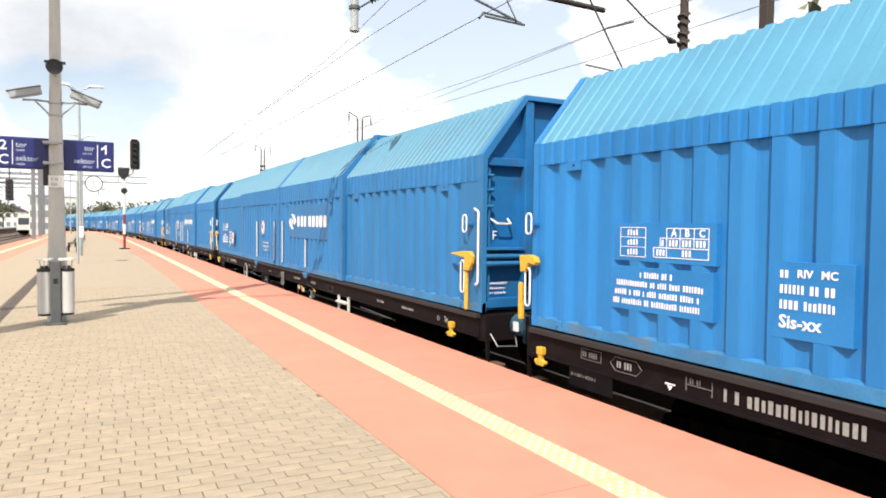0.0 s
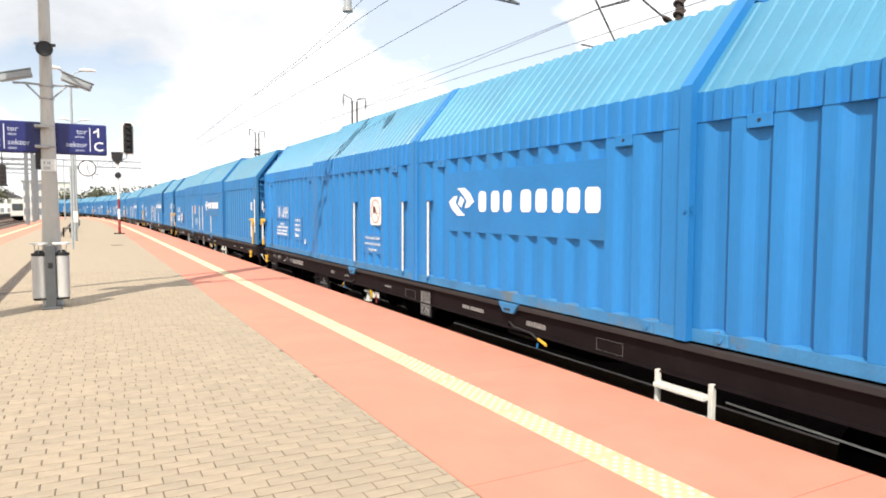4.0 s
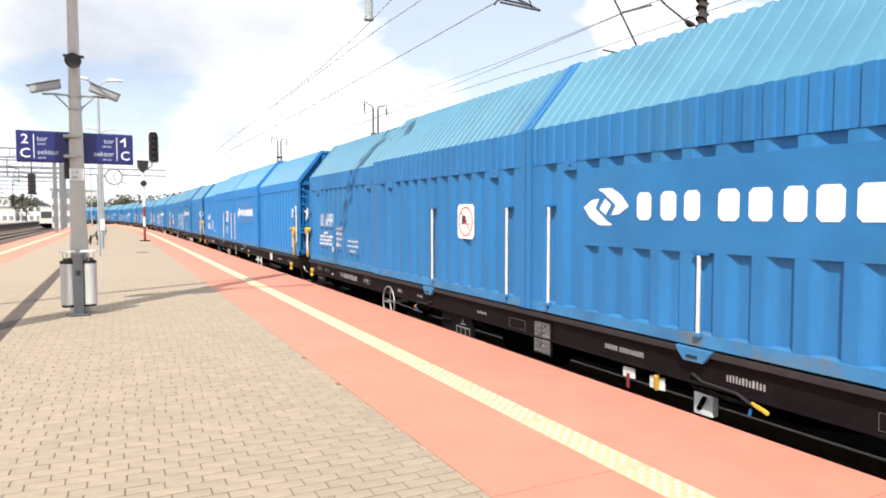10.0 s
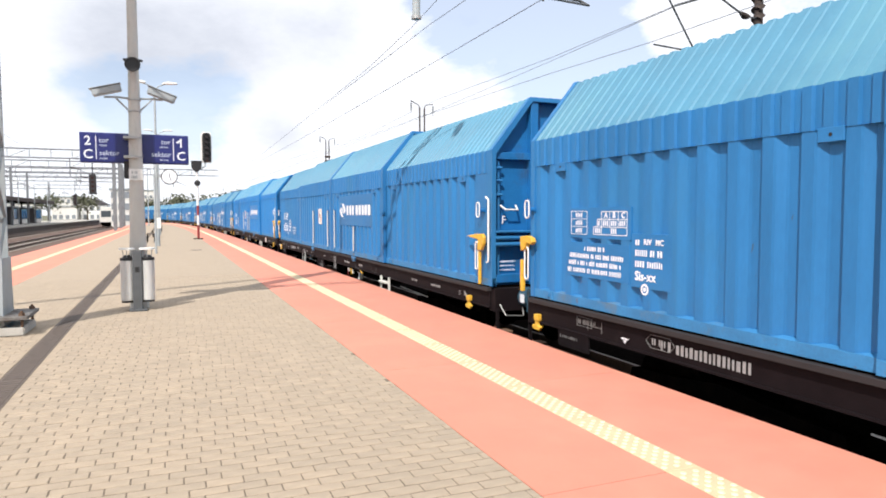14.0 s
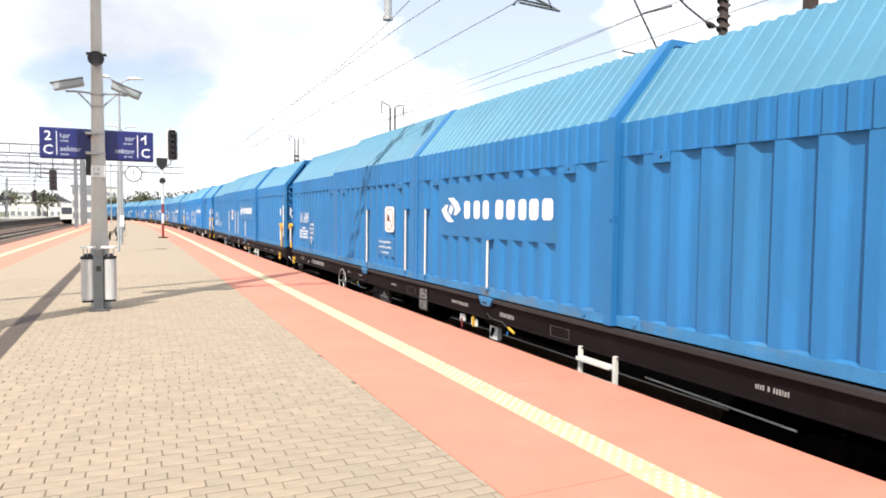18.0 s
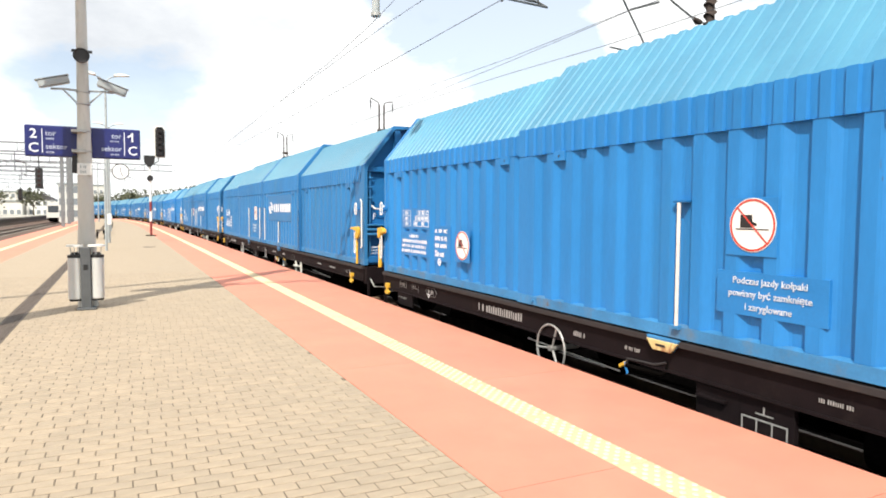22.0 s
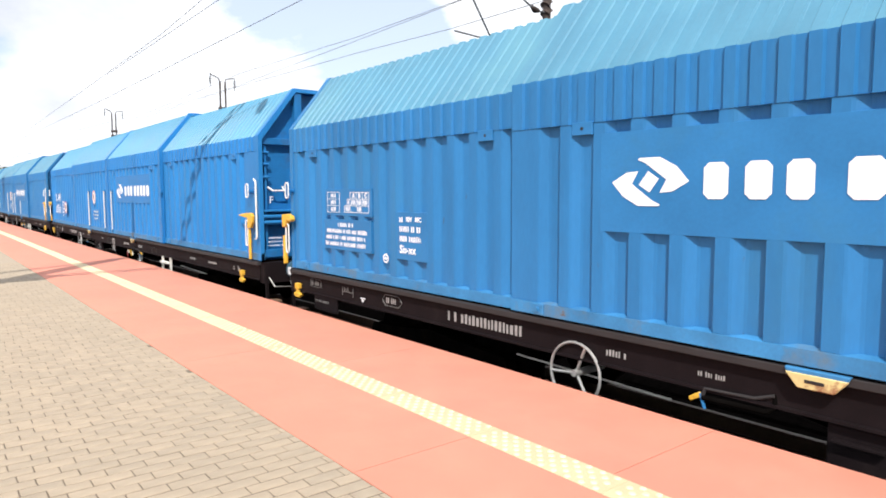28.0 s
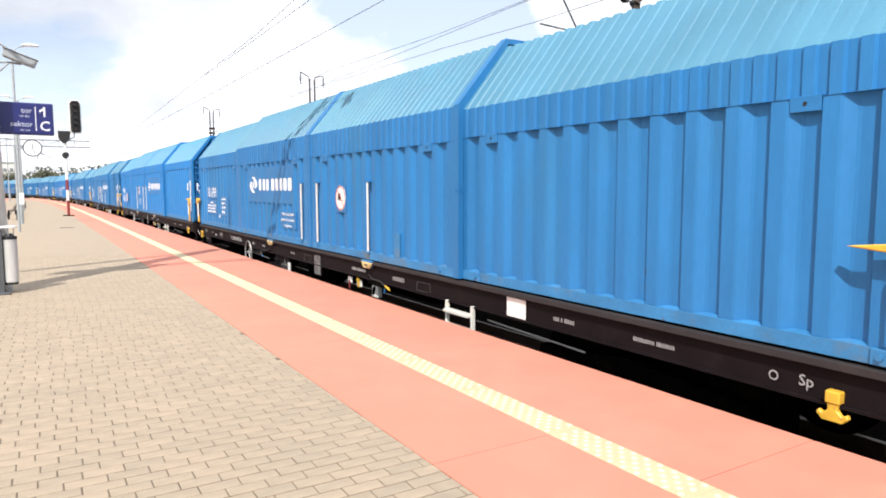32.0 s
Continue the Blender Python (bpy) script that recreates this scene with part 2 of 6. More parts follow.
M_POLE = surface("spun_concrete_pole", (0.52, 0.505, 0.465), 0.8, vary=0.12, scale=4, fine=120, bump=0.25, tint=(0.25, 0.23, 0.20), tint_at=(0.55, 0.78), tint_scale=3, stretch=(1, 1, 0.3))
M_BRICK = surface("buff_paving_brick", (0.38, 0.308, 0.226), 0.85, vary=0.09, scale=9, fine=220, bump=0.35, each=0.12, blotch=0.10)
M_BRICKS = surface("buff_paving_bricks", (0.38, 0.308, 0.226), 0.85, vary=0.09, scale=9, fine=220, bump=0.35, island=0.12, blotch=0.10)
M_JOINT = surface("sanded_joint", (0.155, 0.12, 0.085), 0.95, vary=0.2, scale=12, fine=200, bump=0.3)
M_RED_FLOOR = surface("salmon_red_resin_coating", (0.61, 0.235, 0.157), 0.75, vary=0.07, scale=2.5, fine=260, bump=0.25, tint=(0.52, 0.20, 0.135), tint_at=(0.45, 0.75), tint_scale=0.8, blotch=0.12)
M_STUD = surface("cream_stud_paint", (0.70, 0.59, 0.39), 0.7, vary=0.06, scale=9, fine=150, bump=0.1)
M_DULL = surface("dull_grey_lettering", (0.30, 0.295, 0.29), 0.7, vary=0.2, scale=30, bump=0.0)
M_DIM = surface("worn_frame_lettering", (0.15, 0.145, 0.14), 0.75, vary=0.35, scale=30, bump=0.0)
M_GANTRY = surface("weathered_gantry_paint", (0.17, 0.18, 0.19), 0.55, vary=0.15, scale=4)
M_SIGNWORD = surface("dulled_sign_lettering", (0.40, 0.44, 0.56), 0.6, vary=0.06, scale=20, bump=0.0)
M_FLANGE = surface("dusty_brown_steel", (0.019, 0.016, 0.017), 0.8, vary=0.25, scale=6, tint=(0.040, 0.028, 0.024), tint_at=(0.57, 0.75), tint_scale=2)
# Near-black stone: the shade under the train is put into this colour.
M_SHADE_BALLAST = surface("shade_dark_ballast", (0.005, 0.0043, 0.004), 0.95, vary=0.45, scale=14, fine=45, bump=0.9, spec=0.0)
M_TACTILE = surface("pale_yellow_tactile_tile", (0.60, 0.465, 0.28), 0.7, vary=0.08, scale=4, fine=150, bump=0.2, each=0.08)
M_DRAIN = surface("dark_drain_grating", (0.11, 0.085, 0.07), 0.7, vary=0.25, scale=14)
M_BALLAST = surface("brown_grey_ballast", (0.125, 0.078, 0.058), 0.95, vary=0.45, scale=14, fine=45, bump=0.9, tint=(0.10, 0.06, 0.04), tint_at=(0.5, 0.75), tint_scale=0.8)
M_GROUND = surface("dry_grassy_ground", (0.11, 0.115, 0.06), 0.95, vary=0.3, scale=0.6, fine=8, tint=(0.17, 0.14, 0.10), tint_at=(0.5, 0.7), tint_scale=0.15)
M_RAIL = surface("rusty_rail", (0.10, 0.06, 0.04), 0.6, vary=0.25, scale=10)
M_RAILHEAD = surface("polished_rail_head", (0.34, 0.33, 0.31), 0.4, metal=0.9, vary=0.1, scale=6, bump=0.02)
M_RUST = surface("rusty_bolt_steel", (0.13, 0.075, 0.045), 0.8, vary=0.3, scale=20)
M_SLEEPER = surface("concrete_sleeper", (0.25, 0.22, 0.19), 0.9, vary=0.2, scale=6)
M_BUFFER = surface("blue_grey_buffer_paint", (0.032, 0.085, 0.125), 0.5, vary=0.2, scale=6, tint=(0.05, 0.04, 0.035), tint_at=(0.52, 0.7), tint_scale=5)
M_BASE = surface("grimy_mast_foot", (0.17, 0.16, 0.15), 0.8, vary=0.3, scale=5, tint=(0.07, 0.055, 0.045), tint_at=(0.45, 0.7), tint_scale=4)
M_NAVY = surface("navy_sign_face", (0.012, 0.018, 0.13), 0.35, vary=0.08, scale=8, bump=0.0)
M_BROWN = surface("rust_brown_mast", (0.045, 0.030, 0.024), 0.75, vary=0.25, scale=7)
M_WIRE = surface("dark_copper_wire", (0.05, 0.05, 0.06), 0.5, vary=0.1, scale=3, bump=0)
# Leaves lightened beyond foliage: haze over the distant trees is in the colour.
M_LEAF = surface("dull_green_leaves", (0.15, 0.165, 0.105), 0.8, vary=0.4, scale=1.5, island=0.4)
M_BARK = surface("bark", (0.09, 0.07, 0.05), 0.9, vary=0.3, scale=6)
M_PLASTER = surface("pale_plaster", (0.66, 0.64, 0.60), 0.85, vary=0.08, scale=1.5, fine=30)
M_DARKROOF = surface("dark_roof_sheet", (0.07, 0.065, 0.07), 0.7, vary=0.2, scale=1)
M_GLASS = glass("dark_glass")
# Paler copy of the glass for far windows, with distance haze in its colour.
M_PALE_GLASS = glass("haze_paled_window_glass", (0.22, 0.24, 0.26))
M_LENS = glass("signal_lens", (0.03, 0.012, 0.01))


# ---- building helpers ----
def mesh_of(bm, name, mat, smooth=False):
    me = bpy.data.meshes.new(name)
    bm.to_mesh(me)
    bm.free()
    me.materials.append(mat)
    if smooth:
        for f in me.polygons:
            f.use_smooth = True
    return me


def part(name, bm, mat, parent=None, label="", smooth=False):
    """Links a bmesh as one mesh object under a thing or a part."""
    ob = new(name, mesh_of(bm, name, mat, smooth) if isinstance(bm, bmesh.types.BMesh) else bm)
    if parent:
        ob.parent = parent
    if label:
        tagged(ob, label)
    return ob


def thing(name, m, label, category, group="", kind=""):
    ob = new(name)
    ob.matrix_basis = m
    return tagged(ob, label, category, group, kind)


def box(bm, x0, x1, y0, y1, z0, z1):
    v = [bm.verts.new((x, y, z)) for z in (z0, z1) for y in (y0, y1) for x in (x0, x1)]
    for f in ((0, 2, 3, 1), (4, 5, 7, 6), (0, 1, 5, 4), (2, 6, 7, 3), (0, 4, 6, 2), (1, 3, 7, 5)):
        bm.faces.new([v[i] for i in f])
    return bm


def bev(bm, w=0.006, seg=1):
    bmesh.ops.bevel(bm, geom=bm.edges[:], offset=w, segments=seg, affect="EDGES", clamp_overlap=True)
    return bm


def rbox(x0, x1, y0, y1, z0, z1, w=0.006, seg=1):
    return bev(box(bmesh.new(), x0, x1, y0, y1, z0, z1), w, seg)


def ring_pts(c, ax, r, n, ref=None):
    ax = Vector(ax).normalized()
    a = ax.orthogonal().normalized() if ref is None else Vector(ref)
    b = ax.cross(a)
    return [Vector(c) + r * (math.cos(2 * math.pi * i / n) * a + math.sin(2 * math.pi * i / n) * b) for i in range(n)]


def rod(bm, p0, p1, r0, r1=None, n=10, caps=True):
    r1 = r0 if r1 is None else r1
    p0, p1 = Vector(p0), Vector(p1)
    ax = p1 - p0
    ref = ax.orthogonal().normalized()
    a = [bm.verts.new(p) for p in ring_pts(p0, ax, r0, n, ref)]
    b = [bm.verts.new(p) for p in ring_pts(p1, ax, r1, n, ref)]
    for i in range(n):
        bm.faces.new((a[i], a[(i + 1) % n], b[(i + 1) % n], b[i]))
    if caps:
        bm.faces.new(a[::-1])
        bm.faces.new(b)
    return bm


def pipe(bm, pts, r, n=8, closed=False):
    """A bent bar through the points."""
    pts = [Vector(p) for p in pts]
    k = len(pts)
    rings, ref = [], None
    for i, p in enumerate(pts):
        a = pts[(i - 1) % k] if (closed or i) else None
        b = pts[(i + 1) % k] if (closed or i < k - 1) else None
        d = ((p - a).normalized() if a is not None else Vector()) + ((b - p).normalized() if b is not None else Vector())
        d = d.normalized()
        if ref is None:
            ref = d.orthogonal().normalized()
        ref = (ref - d * ref.dot(d)).normalized()
        rings.append([bm.verts.new(q) for q in ring_pts(p, d, r, n, ref)])
    for i in range(k if closed else k - 1):
        u, w = rings[i], rings[(i + 1) % k]
        for j in range(n):
            bm.faces.new((u[j], u[(j + 1) % n], w[(j + 1) % n], w[j]))
    if not closed:
        bm.faces.new(rings[0][::-1])
        bm.faces.new(rings[-1])
    return bm


def loop_pts(w, h, r, n=4, lift=0.0):
    """A rounded upright rectangle in the y-z plane, centred."""
    out = []
    for cy, cz, a0 in ((w / 2 - r, h / 2 - r, 0), (-w / 2 + r, h / 2 - r, 90), (-w / 2 + r, -h / 2 + r, 180), (w / 2 - r, -h / 2 + r, 270)):
        for i in range(n + 1):
            a = radians(a0 + 90 * i / n)
            out.append((lift, cy + r * math.cos(a), cz + r * math.sin(a)))
    return out


def prism(bm, poly, axis, lo, hi):
    """A polygon of (a, b) pairs drawn out along an axis: 'x' takes (y, z), 'y' takes (x, z), 'z' takes (x, y)."""
    put = {"x": lambda a, b, c: (c, a, b), "y": lambda a, b, c: (a, c, b), "z": lambda a, b, c: (a, b, c)}[axis]
    u = [bm.verts.new(put(a, b, lo)) for a, b in poly]
    w = [bm.verts.new(put(a, b, hi)) for a, b in poly]
    n = len(poly)
    bm.faces.new(u[::-1])
    bm.faces.new(w)
    for i in range(n):
        bm.faces.new((u[i], u[(i + 1) % n], w[(i + 1) % n], w[i]))
    bmesh.ops.recalc_face_normals(bm, faces=bm.faces[:])
    return bm


def letters(text, size, align="CENTER", depth=0.002, bold=0.0):
    """Mesh of a line of text in the x-y plane, upright along y."""
    cu = bpy.data.curves.new("lettering", "FONT")
    cu.body, cu.size, cu.extrude, cu.align_x, cu.align_y, cu.resolution_u = text, size, depth, align, "CENTER", 2
    cu.offset = size * bold
    ob = bpy.data.objects.new("lettering", cu)
    me = bpy.data.meshes.new_from_object(ob)
    bpy.data.objects.remove(ob)
    bpy.data.curves.remove(cu)
    return me


def bend(y):
    """How far the running line has swung to the left at y, and its yaw in degrees."""
    a, b = max(0.0, y - 11), max(0.0, y - 58)
    return -0.00012 * a * a - 0.0006 * b * b, math.degrees(math.atan(0.00024 * a + 0.0012 * b))


def sway(x, y):
    """The shift at y of what lies at x: the left side runs straight, the right side follows the running line."""
    return bend(y)[0] * min(1.0, max(0.0, (x + 3.0) / 4.7))


# ---- ground, platform and tracks ----
EDGE, STRIP_A, STRIP_B, BRICK_R = 3.87, 2.60, 2.83, 1.768
EDGE_L, STRIP_LA, STRIP_LB, BRICK_L = -5.20, -3.93, -4.16, -3.09
RAIL_TOP = -0.76
BODY = 1.45                      # half width of a wagon
TRACK = 4.10 + BODY


def ribbon(bm, x0, x1, z0, z1, ys, top_only=False):
    """A slab from x0 to x1 that follows the bend of the line."""
    prev = None
    for y in ys:
        cur = [bm.verts.new((x + sway(x, y), y, z)) for x, z in ((x0, z1), (x1, z1), (x1, z0), (x0, z0))]
        if prev:
            for i in ((0,) if top_only else range(4)):
                j = (i + 1) % 4
                bm.faces.new((prev[i], prev[j], cur[j], cur[i]))
        elif not top_only:
            bm.faces.new(cur[::-1])
        prev = cur
    if not top_only:
        bm.faces.new(prev)
    bmesh.ops.recalc_face_normals(bm, faces=bm.faces[:])
    return bm


NEAR_YS = [-30 + 2 * i for i in range(20)]
LONG_YS = [-60, -40, -20, -8, 0, 6, 12, 18, 24, 30, 36, 42, 48, 54, 60, 66, 72, 78, 84, 90, 98, 106, 115, 125, 140, 155, 170, 190, 210]
PLAT_YS = [y for y in LONG_YS if y <= 125]


def build_ground():
    bm = bmesh.new()
    v = [bm.verts.new(p) for p in ((-900, -600, -1.12), (900, -600, -1.12), (900, 1600, -1.12), (-900, 1600, -1.12))]
    bm.faces.new(v)
    tagged(part("ground", bm, M_GROUND), "flat dry grassy ground round the station", "ground", kind="structure")
    # dark copy of the ballast, coloured for the shade beneath the wagons
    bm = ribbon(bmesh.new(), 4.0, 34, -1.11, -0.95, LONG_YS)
    tagged(part("ballast_bed_right", bm, M_SHADE_BALLAST), "crushed stone ballast under the freight track, coloured dark for shade", "ballast", kind="structure")
    bm = ribbon(bmesh.new(), -17.9, -5.1, -1.11, -0.95, LONG_YS)
    tagged(part("ballast_bed_left", bm, M_BALLAST), "brown crushed stone ballast between two platforms", "ballast", kind="structure")
    # platform body, with its edge slabs standing proud
    plat = tagged(part("platform", ribbon(bmesh.new(), EDGE_L + 0.06, EDGE - 0.06, -1.1, -0.075, PLAT_YS), M_CONC),
                  "pale concrete island platform with paved and coated top", "platform", kind="structure")
    part("joint_bed", ribbon(bmesh.new(), BRICK_L, BRICK_R, -0.072, -0.0055, PLAT_YS), M_JOINT, plat)
    part("slab_bed", ribbon(bmesh.new(), BRICK_R, EDGE - 0.03, -0.072, -0.02, PLAT_YS), M_JOINT, plat)
    part("slab_bed", ribbon(bmesh.new(), EDGE_L + 0.03, BRICK_L, -0.072, -0.02, PLAT_YS), M_JOINT, plat)
    return plat


PLATFORM = build_ground()


def build_track(name, x, label, mat=M_SLEEPER, head=M_RAILHEAD):
    ob = thing(name, Matrix(), label, "track", kind="structure")
    for s in (-0.7535, 0.7535):
        bm = bmesh.new()
        ribbon(bm, x + s - 0.036, x + s + 0.036, RAIL_TOP - 0.05, RAIL_TOP, LONG_YS)
        ribbon(bm, x + s - 0.009, x + s + 0.009, RAIL_TOP - 0.15, RAIL_TOP - 0.05, LONG_YS)
        ribbon(bm, x + s - 0.07, x + s + 0.07, RAIL_TOP - 0.172, RAIL_TOP - 0.15, LONG_YS)
        rail = part("rail", bm, M_RAIL, ob)
        part("rail_head", ribbon(bmesh.new(), x + s - 0.021, x + s + 0.021, RAIL_TOP - 0.01, RAIL_TOP + 0.003, LONG_YS), head, rail, "polished running surface")
    bm = bmesh.new()
    y = -20.0
    while y < 120:
        dx = sway(x, y)
        box(bm, x + dx - 1.25, x + dx + 1.25, y - 0.12, y + 0.12, -0.99, RAIL_TOP - 0.172)
        y += 0.6
    part("sleepers", bm, mat, ob)
    return ob


# Sleepers and rail heads are coloured dark here for the train's shade.
build_track("track_1", TRACK, "rails on sleepers coloured dark for shade under the blue freight train", M_SHADE_BALLAST, M_RAIL)
build_track("track_2", -6.87, "rusty rails on sleepers beside the platform's far edge")
build_track("track_3", -10.9, "rusty rails on sleepers before the second platform")
build_track("track_5", -16.1, "rusty rails on sleepers along the second platform")
build_track("track_4", TRACK + 4.6, "rails on sleepers behind the freight train")


# ---- the blue freight wagons ----
PITCH, BODY_LEN = 20.19, 19.09
LEAD = 5.755                     # where the first wagon's leading end stands at 0 s
SPEED = 2.984


def run(t):
    """How far the train has gone at t seconds."""
    return SPEED * t - 0.00036 * ((t - 16) ** 2 - 256)


def wy(s):
    return BODY_LEN / 2 - s      # s metres behind the leading end, in the wagon's space


def wz(z):
    return z - RAIL_TOP          # height over the platform, in the wagon's space


RIB, RIB_DEEP = 0.337, 0.046


def corrugated(s0, s1, first, hw, eave, top_u, top_z, rise=0.0):
    """One telescopic hood: deep ribs below, a finely corrugated band and roof above. Returns (side walls, roof)."""
    z_rib, z_rail = (2.06 if hw < 1.43 else 2.03) + rise, 0.565
    walls, roof = [], bmesh.new()
    y0, y1 = wy(s1), wy(s0)
    # ribbed walls: thirteen pressed recesses
    steps = [(y0, 0.0)]
    for k in reversed(range(13)):
        a = first + RIB * k
        steps += [(wy(a + 0.197), 0.0), (wy(a + 0.193), 0.006), (wy(a + 0.180), RIB_DEEP - 0.005), (wy(a + 0.174), RIB_DEEP),
                  (wy(a + 0.072), RIB_DEEP), (wy(a + 0.048), RIB_DEEP - 0.005), (wy(a - 0.016), 0.006), (wy(a - 0.038), 0.0)]
    steps.append((y1, 0.0))
    for sg in (-1, 1):
        side = bmesh.new()
        walls.append(side)
        prev = None
        for yy, d in steps:
            cur = [side.verts.new((sg * (hw - 0.006 - d), yy, wz(z))) for z in (z_rail, z_rib)]
            if prev:
                side.faces.new((prev[0], cur[0], cur[1], prev[1]))
            prev = cur
        # the under side of the band
        c = [side.verts.new((sg * u, yy, wz(z_rib))) for u, yy in ((hw, y0), (hw, y1), (hw - 0.08, y1), (hw - 0.08, y0))]
        side.faces.new(c)
        # fine band
        prev = None
        m = max(4, int((y1 - y0 - 0.24) / 0.1685))
        q = (y1 - y0 - 0.24) / m
        band = [(y0, 0.0), (y0 + 0.12, 0.0)]
        for i in range(m):
            a0 = y0 + 0.12 + i * q
            band += [(a0 + q * 0.42, 0.0), (a0 + q * 0.50, 0.024), (a0 + q * 0.90, 0.024), (a0 + q * 0.98, 0.0)]
        band.append((y1, 0.0))
        for yy, d in band:
            cur = [side.verts.new((sg * (hw - d), yy, wz(z))) for z in (z_rib, eave)]
            if prev:
                side.faces.new((prev[0], cur[0], cur[1], prev[1]))
            prev = cur
    prev = None
    for yy, d in band:
        cur = [roof.verts.new((u, yy, wz(z))) for u, z in ((-hw + d, eave), (-top_u, top_z - d * 0.7), (top_u, top_z - d * 0.7), (hw - d, eave))]
        if prev:
            for i in range(3):
                roof.faces.new((prev[i], cur[i], cur[i + 1], prev[i + 1]))
        prev = cur
    for b in (*walls, roof):
        bmesh.ops.recalc_face_normals(b, faces=b.faces[:])
    return walls, roof


def bottom_rail(s0, s1, hw, sg):
    """The hood's lower rail, with a sloping top."""
    rail = [(sg * u, wz(z)) for u, z in ((hw - 0.07, 0.585), (hw, 0.56), (hw, 0.46), (hw - 0.06, 0.46))]
    return prism(bmesh.new(), rail, "y", wy(s1), wy(s0))


def hood_rim(s0, s1, hw, eave, top_u, top_z, grow=0.02):
    """A flat steel frame round the hood's section, from s0 to s1."""
    bm = bmesh.new()
    outer = [(-hw - grow, 0.46), (-hw - grow, eave + grow * 0.5), (-top_u - grow * 0.4, top_z + grow), (top_u + grow * 0.4, top_z + grow), (hw + grow, eave + grow * 0.5), (hw + grow, 0.46)]
    inner = [(u * 0.955, z - 0.06 * (z > 1)) for u, z in outer]
    rings = [[bm.verts.new((u, wy(s), wz(z))) for u, z in pl] for s in (s0, s1) for pl in (outer, inner)]
    for i in range(5):
        bm.faces.new((rings[0][i], rings[0][i + 1], rings[2][i + 1], rings[2][i]))
        bm.faces.new((rings[1][i + 1], rings[1][i], rings[3][i], rings[3][i + 1]))
        bm.faces.new((rings[0][i + 1], rings[0][i], rings[1][i], rings[1][i + 1]))
        bm.faces.new((rings[2][i], rings[2][i + 1], rings[3][i + 1], rings[3][i]))
    for i in (0, 5):
        bm.faces.new([r[i] for r in (rings[0], rings[1], rings[3], rings[2])])
    bmesh.ops.recalc_face_normals(bm, faces=bm.faces[:])
    return bm


SMALL, LARGE = (1.405, 2.375, 0.80, 3.13), (1.45, 2.42, 0.80, 3.20)
HOODS = ((0.0, 4.50, 0.23, SMALL), (4.42, 9.26, 4.77, LARGE), (9.30, 14.16, 9.63, LARGE), (14.10, 19.09, 14.28, SMALL))


STYLES = {"faded": (M_BLUE, M_ROOF, 0.0), "fresh": (M_BLUE_FRESH, M_ROOF_FRESH, 0.088)}   # side paint, roof paint, lift of the ribs' upper ends
STYLE = ["faded"]


